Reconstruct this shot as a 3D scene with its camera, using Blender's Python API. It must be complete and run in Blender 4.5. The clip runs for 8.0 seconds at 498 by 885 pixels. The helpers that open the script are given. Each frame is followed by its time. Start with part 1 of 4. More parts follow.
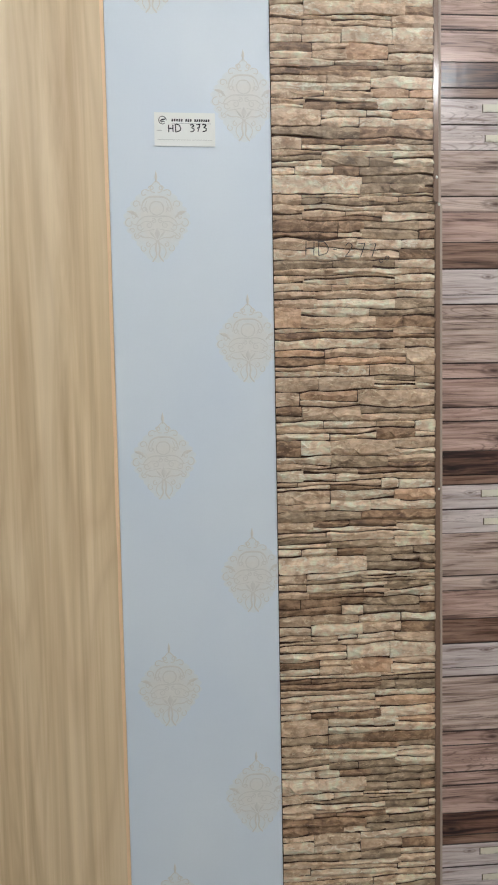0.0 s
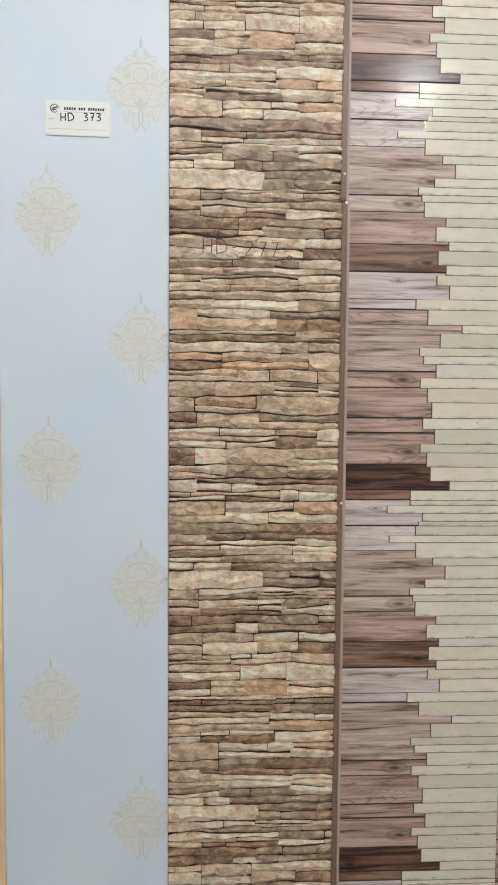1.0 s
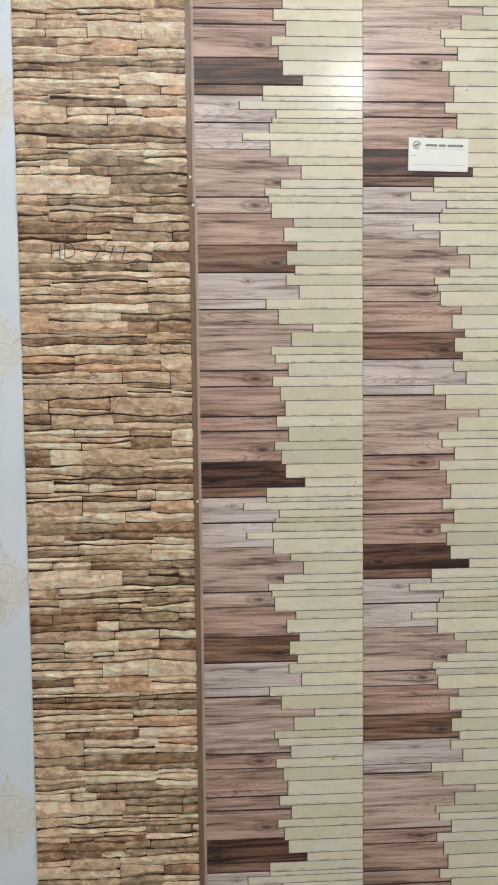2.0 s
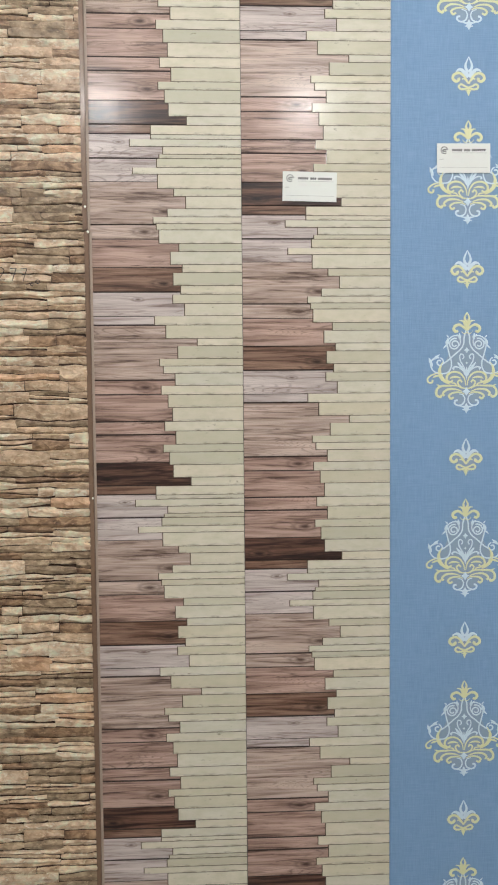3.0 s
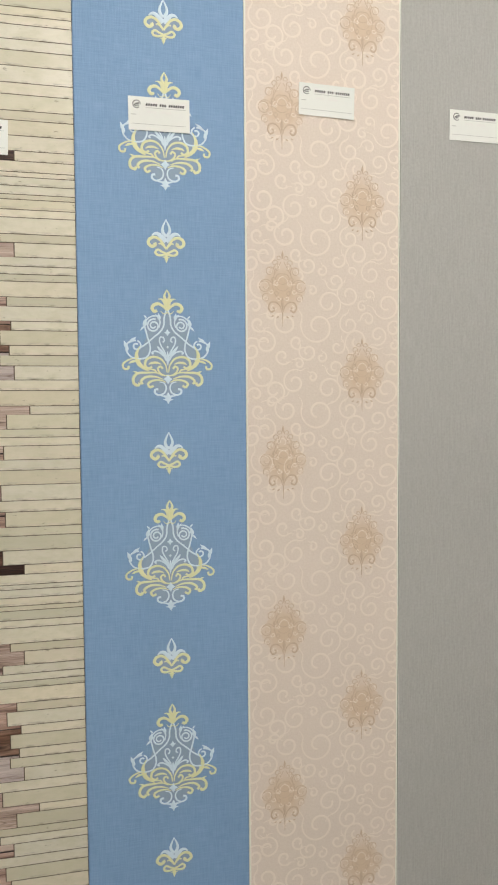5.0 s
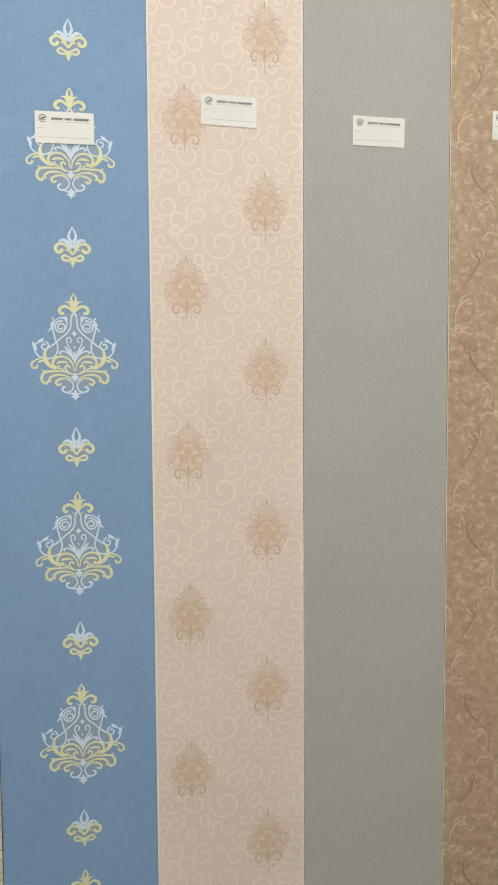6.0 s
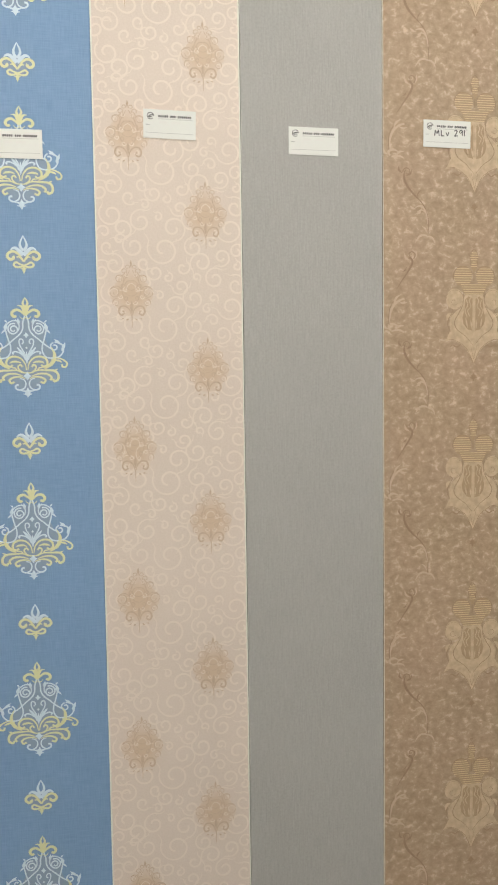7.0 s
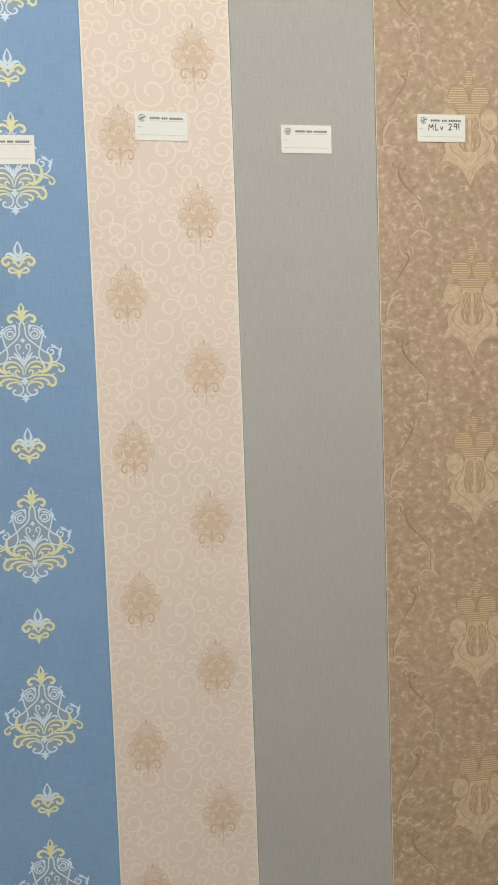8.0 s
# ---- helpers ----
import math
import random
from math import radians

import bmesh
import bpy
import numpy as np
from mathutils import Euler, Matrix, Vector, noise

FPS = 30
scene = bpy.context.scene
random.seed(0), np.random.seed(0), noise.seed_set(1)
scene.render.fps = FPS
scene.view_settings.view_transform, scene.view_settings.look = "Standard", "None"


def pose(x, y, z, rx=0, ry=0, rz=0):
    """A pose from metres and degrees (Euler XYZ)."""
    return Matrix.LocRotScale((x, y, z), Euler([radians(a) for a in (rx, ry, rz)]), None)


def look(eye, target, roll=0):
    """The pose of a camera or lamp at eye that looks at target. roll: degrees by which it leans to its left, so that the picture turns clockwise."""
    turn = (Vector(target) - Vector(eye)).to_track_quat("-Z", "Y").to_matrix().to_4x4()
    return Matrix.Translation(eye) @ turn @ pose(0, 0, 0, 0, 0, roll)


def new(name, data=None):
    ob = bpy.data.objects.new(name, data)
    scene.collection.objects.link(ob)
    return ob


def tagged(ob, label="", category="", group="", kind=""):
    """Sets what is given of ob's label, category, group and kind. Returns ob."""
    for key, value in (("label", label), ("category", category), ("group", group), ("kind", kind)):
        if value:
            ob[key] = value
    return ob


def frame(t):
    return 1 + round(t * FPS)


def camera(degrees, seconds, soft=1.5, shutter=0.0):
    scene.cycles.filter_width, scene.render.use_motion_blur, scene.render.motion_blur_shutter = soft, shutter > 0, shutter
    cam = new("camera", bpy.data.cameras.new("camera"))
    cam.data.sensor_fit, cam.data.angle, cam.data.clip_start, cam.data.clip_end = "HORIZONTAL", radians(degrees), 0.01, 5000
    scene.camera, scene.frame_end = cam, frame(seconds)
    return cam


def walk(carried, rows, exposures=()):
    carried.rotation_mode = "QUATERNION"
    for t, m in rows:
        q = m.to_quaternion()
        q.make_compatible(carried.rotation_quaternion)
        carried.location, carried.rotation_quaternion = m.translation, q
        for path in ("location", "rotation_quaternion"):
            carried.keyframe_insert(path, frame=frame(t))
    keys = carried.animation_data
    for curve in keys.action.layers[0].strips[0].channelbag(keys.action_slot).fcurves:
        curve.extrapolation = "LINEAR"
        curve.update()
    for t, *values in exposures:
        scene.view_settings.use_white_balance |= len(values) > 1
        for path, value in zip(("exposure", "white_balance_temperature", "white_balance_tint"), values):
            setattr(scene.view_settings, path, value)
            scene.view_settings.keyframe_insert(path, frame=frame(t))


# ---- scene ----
cam = camera(39.0, 8.0, soft=2.0)
PATH = [
    (0, (-0.118, -1.06, 1.402), (0.029, 0.93, 1.264), -1.1),
    (0.5, (-0.048, -1.046, 1.397), (0.123, 0.942, 1.252), -1.1),
    (1, (0.066, -1.017, 1.4), (0.167, 0.976, 1.278), 0.5),
    (1.5, (0.179, -1.011, 1.403), (0.281, 0.982, 1.267), -0.5),
    (3, (0.462, -1.162, 1.398), (0.545, 0.834, 1.296), -0.5),
    (3.5, (0.541, -1.176, 1.383), (0.778, 0.805, 1.248), -0.8),
    (4, (0.627, -1.12, 1.374), (0.927, 0.852, 1.228), -1.0),
    (4.5, (0.712, -1.057, 1.381), (1.081, 0.906, 1.267), 0.0),
    (5, (0.766, -1.048, 1.383), (1.196, 0.902, 1.273), -0.4),
    (6.5, (1.05, -1.199, 1.383), (1.326, 0.778, 1.259), -0.5),
    (7, (1.081, -1.23, 1.375), (1.353, 0.748, 1.254), -0.8),
    (7.5, (1.093, -1.241, 1.374), (1.314, 0.744, 1.26), -1.2),
    (8, (1.104, -1.23, 1.378), (1.343, 0.752, 1.253), -2.0),
]
EXPOSURES = [
    (0.0, -0.17, 6200, 10), (0.5, -0.19, 6200, 10), (1.0, 0.04, 6280, 10), (1.5, 0.04, 6380, 10), (3.5, -0.04, 6450, 10), (4.0, -0.03, 6780, 10), (4.5, 0.0, 6800, 10), (6.5, -0.04, 6850, 10), (8.0, -0.03, 6850, 10)]
walk(cam, [(t, look(eye, target, roll)) for t, eye, target, roll in PATH], EXPOSURES)

# ---- light ----
CEILING = 2.675
LAMP_GLOW = 165.0
LAMP_COLOUR = (1.0, 0.985, 0.965)
world = bpy.data.worlds.new("world")
world.use_nodes = True
world.node_tree.nodes["Background"].inputs[0].default_value = (0.6, 0.7, 0.85, 1)
world.node_tree.nodes["Background"].inputs[1].default_value = 0.05
scene.world = world
LAMP_X = (-0.74, 0.03, 0.80, 1.57, 2.34)
LAMP_Y = (-1.6,)


# ---- materials ----
def rgb(r, g, b, gain=0.80):
    """Base colour of a surface seen as 8-bit r, g, b under the lamps of the shop."""
    def lin(c):
        c /= 255
        return c / 12.92 if c <= 0.04045 else ((c + 0.055) / 1.055) ** 2.4
    return (*(min(0.9, lin(c) / gain) for c in (r, g, b)), 1)


class Mat:
    """A small builder of node materials in world metres."""

    def __init__(self, name, rough=0.5, coat=0.0, coat_rough=0.1, spec=0.5):
        self.m = bpy.data.materials.new(name)
        self.m.use_nodes = True
        self.t = self.m.node_tree
        self.b = self.t.nodes["Principled BSDF"]
        self.b.inputs["Roughness"].default_value = rough
        self.b.inputs["Coat Weight"].default_value = coat
        self.b.inputs["Coat Roughness"].default_value = coat_rough
        self.b.inputs["Specular IOR Level"].default_value = spec
        self.pos = self.node("ShaderNodeNewGeometry").outputs["Position"]

    def node(self, kind):
        return self.t.nodes.new(kind)

    def link(self, a, b):
        self.t.links.new(a, b)

    def obj(self):
        return self.node("ShaderNodeTexCoord").outputs["Object"]

    def noise(self, scale, detail=3, rough=0.55, vec=None, distortion=0.0):
        """Noise stretched by scale, cycles a metre along x, y, z."""
        mp = self.node("ShaderNodeMapping")
        mp.inputs["Scale"].default_value = scale
        self.link(vec or self.pos, mp.inputs["Vector"])
        n = self.node("ShaderNodeTexNoise")
        n.inputs["Scale"].default_value = 1
        n.inputs["Detail"].default_value = detail
        n.inputs["Roughness"].default_value = rough
        n.inputs["Distortion"].default_value = distortion
        self.link(mp.outputs[0], n.inputs["Vector"])
        return n.outputs["Fac"]

    def ramp(self, fac, stops):
        r = self.node("ShaderNodeValToRGB")
        el = r.color_ramp.elements
        while len(el) < len(stops):
            el.new(0.5)
        for e, (p, c) in zip(el, stops):
            e.position, e.color = p, c
        self.link(fac, r.inputs[0])
        return r.outputs[0]

    def math(self, op, a, b=None, c=None):
        n = self.node("ShaderNodeMath")
        n.operation = op
        for i, v in enumerate((a, b, c)):
            if v is None:
                continue
            if isinstance(v, (int, float)):
                n.inputs[i].default_value = v
            else:
                self.link(v, n.inputs[i])
        return n.outputs[0]

    def mix(self, fac, a, b, blend="MIX"):
        n = self.node("ShaderNodeMix")
        n.data_type, n.blend_type = "RGBA", blend
        for i, v in ((0, fac), (6, a), (7, b)):
            if isinstance(v, (int, float, tuple)):
                n.inputs[i].default_value = v
            else:
                self.link(v, n.inputs[i])
        return n.outputs[2]

    def chance(self):
        """A random number of each object and each loose piece of it."""
        o = self.node("ShaderNodeObjectInfo").outputs["Random"]
        g = self.node("ShaderNodeNewGeometry").outputs["Random Per Island"]
        return self.math("FRACT", self.math("ADD", o, g))

    def shade(self, colour, low, high, fac):
        """The colour times a grey between low and high by fac."""
        v = self.math("MULTIPLY_ADD", fac, high - low, low)
        cr = self.node("ShaderNodeCombineColor")
        for i in range(3):
            self.link(v, cr.inputs[i])
        return self.mix(1.0, colour, cr.outputs[0], "MULTIPLY")

    def contour(self, scale, lines, vec=None, distortion=0.3, thin=0.86):
        """Thin lines along the level curves of a stretched noise, as the year rings of sawn wood."""
        n = self.noise(scale, 2, 0.45, vec, distortion)
        f = self.math("FRACT", self.math("MULTIPLY", n, lines))
        f = self.math("MULTIPLY", self.math("ABSOLUTE", self.math("SUBTRACT", f, 0.5)), 2.0)
        return self.ramp(f, [(thin, (0, 0, 0, 1)), (1.0, (1, 1, 1, 1))])

    def colour(self, c):
        if isinstance(c, tuple):
            self.b.inputs["Base Color"].default_value = c
        else:
            self.link(c, self.b.inputs["Base Color"])
        return self

    def ripple(self):
        """The lacquer of a drawn panel: faint upright waves in the gloss alone."""
        n = self.node("ShaderNodeBump")
        n.inputs["Strength"].default_value = 1.0
        n.inputs["Distance"].default_value = 0.00022
        self.link(self.noise((55, 1, 2.5), 2, 0.5), n.inputs["Height"])
        self.link(n.outputs[0], self.b.inputs["Coat Normal"])

    def bump(self, height, strength, distance):
        n = self.node("ShaderNodeBump")
        n.inputs["Strength"].default_value = strength
        n.inputs["Distance"].default_value = distance
        self.link(height, n.inputs["Height"])
        self.link(n.outputs[0], self.b.inputs["Normal"])
        return self


def plain(name, c, rough=0.5, vary=0.06, scale=40, spec=0.4, coat=0.0):
    k = Mat(name, rough, spec=spec, coat=coat)
    k.colour(k.shade(c, 1 - vary, 1 + vary, k.noise((scale, scale, scale))))
    return k.m


def m_light_oak():
    k = Mat("light_oak_print", 0.42)
    warp = k.noise((6, 1, 0.9), 2)
    grain = k.noise((21, 1, 0.75), 4, 0.6, distortion=2.4)
    fine = k.noise((420, 1, 9), 2)
    broad = k.noise((14, 1, 0.5), 2)
    c = k.ramp(grain, [(0.32, rgb(179, 155, 120)), (0.5, rgb(195, 173, 138)), (0.68, rgb(207, 187, 154))])
    c = k.shade(c, 0.95, 1.06, broad)
    c = k.shade(c, 0.95, 1.05, fine)
    c = k.shade(c, 0.96, 1.05, warp)
    rings = k.contour((7, 1, 0.55), 12, None, 0.6, 0.45)
    c = k.mix(k.math("MULTIPLY", rings, 0.22), c, rgb(160, 130, 94))
    k.colour(c).bump(fine, 0.15, 0.0003)
    return k.m


def m_white():
    k = Mat("white_satin_film", 0.38, spec=0.35)
    broad = k.noise((5, 1, 3), 2)
    fine = k.noise((300, 1, 300), 2)
    c = k.ramp(broad, [(0.3, rgb(190, 200, 209)), (0.7, rgb(199, 207, 212))])
    k.colour(k.shade(c, 0.985, 1.015, fine)).bump(broad, 0.1, 0.002)
    return k.m


def m_stone(name, dark, mid, light):
    deep = tuple(v * 0.55 for v in dark[:3]) + (1,)
    k = Mat(name, 0.5, coat=0.6, coat_rough=0.38, spec=0.3)
    flat = k.node("ShaderNodeCombineXYZ")
    flat.inputs[1].default_value = -1.0
    k.link(flat.outputs[0], k.b.inputs["Coat Normal"])
    mott = k.noise((60, 60, 80), 4, 0.6, distortion=0.4)
    broad = k.noise((13, 13, 34), 3)
    wave = k.noise((30, 30, 64), 3, 0.6, distortion=1.2)
    fine = k.noise((380, 380, 520), 3)
    c = k.ramp(mott, [(0.30, dark), (0.47, mid), (0.66, light)])
    mp = k.node("ShaderNodeMapping")
    mp.inputs["Scale"].default_value = (26, 26, 85)
    mp.inputs["Rotation"].default_value = (0, 0.22, 0)
    k.link(k.pos, mp.inputs["Vector"])
    wob = k.node("ShaderNodeVectorMath")
    wob.operation = "ADD"
    nz = k.node("ShaderNodeTexNoise")
    nz.inputs["Scale"].default_value = 60
    k.link(k.pos, nz.inputs["Vector"])
    k.link(mp.outputs[0], wob.inputs[0])
    k.link(nz.outputs["Color"], wob.inputs[1])
    vor = k.node("ShaderNodeTexVoronoi")
    vor.inputs["Scale"].default_value = 1
    k.link(wob.outputs[0], vor.inputs["Vector"])
    facet = k.node("ShaderNodeSeparateColor")
    k.link(vor.outputs["Color"], facet.inputs[0])
    c = k.shade(c, 0.88, 1.08, facet.outputs[0])
    c = k.shade(c, 0.88, 1.08, k.chance())
    c = k.shade(c, 0.86, 1.14, broad)
    c = k.shade(c, 0.54, 1.22, wave)
    crack = k.ramp(k.noise((36, 36, 110), 4, 0.7, distortion=2.0), [(0.33, (1, 1, 1, 1)), (0.355, (0, 0, 0, 1))])
    c = k.mix(k.math("MULTIPLY", crack, 0.6), c, deep)
    glint = k.ramp(k.noise((40, 40, 100), 4, 0.7, distortion=2.0), [(0.57, (0, 0, 0, 1)), (0.60, (1, 1, 1, 1))])
    c = k.mix(k.math("MULTIPLY", glint, 0.5), c, tuple(min(0.9, v * 1.2) for v in light[:3]) + (1,))
    h = k.math("ADD", k.math("MULTIPLY", wave, 0.8), k.math("MULTIPLY", facet.outputs[1], 0.5))
    k.colour(k.shade(c, 0.91, 1.01, fine)).bump(h, 0.7, 0.006)
    return k.m


def m_plank(name, dark, mid, light, knot=1.0):
    """Glossy printed plank; a knot sits at the origin of each plank."""
    k = Mat(name, 0.42, coat=0.29, coat_rough=0.165, spec=0.35)
    k.ripple()
    o = k.obj()
    sx = k.node("ShaderNodeSeparateXYZ")
    k.link(o, sx.inputs[0])
    d = k.math("SQRT", k.math("ADD", k.math("POWER", k.math("MULTIPLY", k.math("ABSOLUTE", sx.outputs[0]), 66.0 * knot), 2.0),
                              k.math("POWER", k.math("MULTIPLY", k.math("ABSOLUTE", sx.outputs[2]), 165.0 * knot), 2.0)))
    near = k.math("POWER", 2.718, k.math("MULTIPLY", d, -1.1))
    cx = k.node("ShaderNodeCombineXYZ")
    k.link(sx.outputs[0], cx.inputs[0])
    k.link(k.math("MULTIPLY_ADD", near, 0.007, sx.outputs[2]), cx.inputs[2])
    r = k.node("ShaderNodeObjectInfo").outputs["Random"]
    k.link(k.math("MULTIPLY", r, 3.0), cx.inputs[1])
    grain = k.noise((7, 1, 150), 4, 0.62, cx.outputs[0], 0.5)
    broad = k.noise((5, 1, 34), 2, 0.5, cx.outputs[0])
    fine = k.noise((26, 1, 600), 3, 0.6, cx.outputs[0])
    c = k.ramp(grain, [(0.30, dark), (0.44, mid), (0.62, light)])
    c = k.shade(c, 0.80, 1.18, broad)
    c = k.shade(c, 0.90, 1.09, fine)
    line = k.ramp(k.noise((5.0, 1, 210), 4, 0.72, cx.outputs[0], 1.1), [(0.36, (1, 1, 1, 1)), (0.40, (0, 0, 0, 1))])
    c = k.mix(k.math("MULTIPLY", line, 0.62), c, dark)
    rings = k.contour((3.2, 1, 46), 22, cx.outputs[0], 0.5, 0.66)
    where = k.ramp(k.noise((4, 1, 22), 2, 0.5, cx.outputs[0]), [(0.38, (0.15, 0.15, 0.15, 1)), (0.6, (0.8, 0.8, 0.8, 1))])
    c = k.mix(k.math("MULTIPLY", rings, k.math("MULTIPLY", where, 0.66)), c, dark)
    thin = k.ramp(k.noise((5, 1, 620), 2, 0.6, cx.outputs[0], 0.3), [(0.33, (1, 1, 1, 1)), (0.38, (0, 0, 0, 1))])
    c = k.mix(k.math("MULTIPLY", thin, 0.3), c, dark)
    wavy = k.math("ADD", d, k.math("MULTIPLY", k.noise((60, 1, 120), 3, 0.6, o), 0.7))
    core = k.ramp(k.math("MULTIPLY", wavy, 0.4), [(0.22, (0.9, 0.9, 0.9, 1)), (0.34, (0.55, 0.55, 0.55, 1)), (0.46, (0.2, 0.2, 0.2, 1)), (0.60, (0.42, 0.42, 0.42, 1)), (0.80, (0, 0, 0, 1))])
    k.colour(k.mix(core, c, dark))
    return k.m


def m_pale(name, c0, c1):
    k = Mat(name, 0.42, coat=0.29, coat_rough=0.165, spec=0.35)
    k.ripple()
    broad = k.noise((12, 1, 60), 3)
    blot = k.noise((60, 1, 140), 4, 0.65)
    fine = k.noise((40, 1, 500), 2)
    c = k.mix(k.math("MULTIPLY_ADD", k.chance(), 0.5, 0.25), c0, c1)
    other = k.math("FRACT", k.math("MULTIPLY", k.chance(), 7.13))
    c = k.mix(k.math("MULTIPLY", other, 0.35), c, rgb(206, 191, 166))
    c = k.shade(c, 0.93, 1.05, k.chance())
    c = k.shade(c, 0.93, 1.07, broad)
    c = k.shade(c, 0.96, 1.04, fine)
    spot = k.ramp(blot, [(0.0, (1, 1, 1, 1)), (0.29, (1, 1, 1, 1)), (0.36, (0, 0, 0, 1))])
    veil = k.ramp(k.noise((34, 1, 70), 5, 0.7), [(0.42, (0, 0, 0, 1)), (0.66, (1, 1, 1, 1))])
    c = k.mix(k.math("MULTIPLY", veil, 0.42), c, rgb(172, 170, 142))
    c = k.mix(k.math("MULTIPLY", spot, 0.7), c, rgb(104, 98, 74))
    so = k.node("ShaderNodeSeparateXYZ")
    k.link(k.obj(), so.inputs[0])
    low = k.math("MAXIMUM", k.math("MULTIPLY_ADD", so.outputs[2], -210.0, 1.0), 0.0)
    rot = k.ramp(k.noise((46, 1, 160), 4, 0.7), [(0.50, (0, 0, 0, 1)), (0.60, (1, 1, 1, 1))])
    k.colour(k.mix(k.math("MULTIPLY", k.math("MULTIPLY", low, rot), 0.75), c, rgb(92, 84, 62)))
    return k.m


def m_weave(name, c0, c1, across, along, depth, rough=0.6, spec=0.3, lift=0.05):
    """Embossed woven film: threads along x and along z."""
    k = Mat(name, rough, spec=spec)
    a = k.noise(across, 3, 0.6)
    b = k.noise(along, 3, 0.6)
    broad = k.noise((9, 1, 5), 3)
    h = k.math("ADD", k.math("MULTIPLY", a, 0.5), k.math("MULTIPLY", b, 0.5))
    c = k.ramp(h, [(0.36, c0), (0.64, c1)])
    k.colour(k.shade(c, 1 - lift, 1 + lift, broad)).bump(h, 0.5, depth)
    return k.m


def m_mottle():
    k = Mat("brown_mottled_vinyl", 0.5, spec=0.35)
    a = k.noise((66, 1, 78), 5, 0.66, distortion=0.4)
    b = k.noise((9, 1, 9), 3, 0.55)
    d = k.noise((120, 1, 150), 3, 0.6)
    f = k.noise((500, 1, 500), 2)
    mixv = k.math("ADD", k.math("MULTIPLY", a, 0.75), k.math("MULTIPLY", d, 0.25))
    c = k.ramp(mixv, [(0.36, rgb(148, 127, 103)), (0.48, rgb(161, 140, 116)), (0.55, rgb(169, 148, 124)), (0.59, rgb(183, 164, 142)), (0.66, rgb(197, 180, 160))])
    c = k.shade(c, 0.88, 1.10, b)
    pink = k.ramp(k.noise((6, 1, 6), 2), [(0.4, (0, 0, 0, 1)), (0.65, (1, 1, 1, 1))])
    c = k.mix(k.math("MULTIPLY", pink, 0.15), c, rgb(180, 152, 136))
    k.colour(k.shade(c, 0.96, 1.04, f)).bump(mixv, 0.5, 0.0012)
    return k.m


OAK = m_light_oak()
WHITE = m_white()
STONE = {
    "p": m_stone("pale_stone", rgb(178, 147, 117), rgb(215, 189, 160), rgb(238, 217, 190)),
    "t": m_stone("tan_stone", rgb(152, 121, 92), rgb(194, 165, 135), rgb(218, 193, 165)),
    "o": m_stone("orange_stone", rgb(150, 110, 80), rgb(194, 156, 122), rgb(216, 182, 150)),
    "b": m_stone("brown_stone", rgb(88, 62, 42), rgb(136, 106, 78), rgb(178, 147, 116)),
    "g": m_stone("grey_stone", rgb(108, 88, 66), rgb(154, 131, 104), rgb(186, 164, 136)),
}
GROUT = plain("stone_joint", rgb(50, 33, 23), 0.75, 0.15, 90)
PLANK = {
    "l": m_plank("lilac_grey_plank", rgb(100, 80, 72), rgb(170, 157, 152), rgb(196, 185, 180), 2.0),
    "n": m_plank("pinkish_tan_plank", rgb(66, 45, 35), rgb(157, 136, 124), rgb(188, 169, 157)),
    "r": m_plank("reddish_plank", rgb(50, 29, 22), rgb(145, 118, 106), rgb(179, 152, 139)),
    "m": m_plank("mid_brown_plank", rgb(34, 17, 10), rgb(98, 70, 55), rgb(138, 110, 93)),
    "d": m_plank("dark_brown_plank", rgb(14, 5, 4), rgb(52, 30, 23), rgb(108, 77, 63)),
}
PALE = {
    "w": m_pale("ivory_strip", rgb(201, 197, 182), rgb(194, 189, 173)),
    "y": m_pale("greenish_strip", rgb(180, 177, 158), rgb(190, 186, 167)),
}
SEAM = plain("dark_printed_joint", rgb(38, 23, 18), 0.35, 0.1, 60, coat=0.3)
STEP = plain("umber_strip_edge", rgb(76, 62, 46), 0.35, 0.1, 60, coat=0.3)
BLUE = m_weave("blue_linen_vinyl", rgb(108, 140, 174), rgb(124, 154, 186), (30, 1, 620), (520, 1, 34), 0.0007)
CREAM = m_weave("cream_vinyl", rgb(204, 191, 179), rgb(212, 200, 189), (260, 1, 420), (420, 1, 260), 0.0004)
GREY = m_weave("grey_fibre_vinyl", rgb(153, 152.5, 149), rgb(166, 166, 162.5), (420, 1, 30), (240, 1, 240), 0.0010, lift=0.03)
BROWN = m_mottle()
YELLOW = plain("yellow_print", rgb(207, 208, 167), 0.55, 0.08, 120)
SILVER = plain("silver_white_print", rgb(196, 212, 226), 0.5, 0.06, 120)
SHADOW = plain("grey_blue_print", rgb(130, 150, 171), 0.6, 0.08, 150)
SCROLL = plain("white_scroll_print", rgb(218, 206, 194), 0.5, 0.04, 150)
GOLDLINE = plain("gold_brown_print", rgb(187, 166, 144), 0.5, 0.15, 260)
def m_faded(name, middle, rim, scale, rough=0.45):
    """Thin ink that runs out towards the rim of each motif."""
    k = Mat(name, rough, spec=0.35)
    ln = k.node("ShaderNodeVectorMath")
    ln.operation = "LENGTH"
    k.link(k.obj(), ln.inputs[0])
    d = k.math("ADD", k.math("MULTIPLY", ln.outputs["Value"], scale), k.math("MULTIPLY", k.noise((70, 1, 70), 3), 0.35))
    c = k.ramp(d, [(0.5, middle), (1.0, rim)])
    k.colour(k.shade(c, 0.95, 1.05, k.noise((240, 1, 240), 3)))
    return k.m


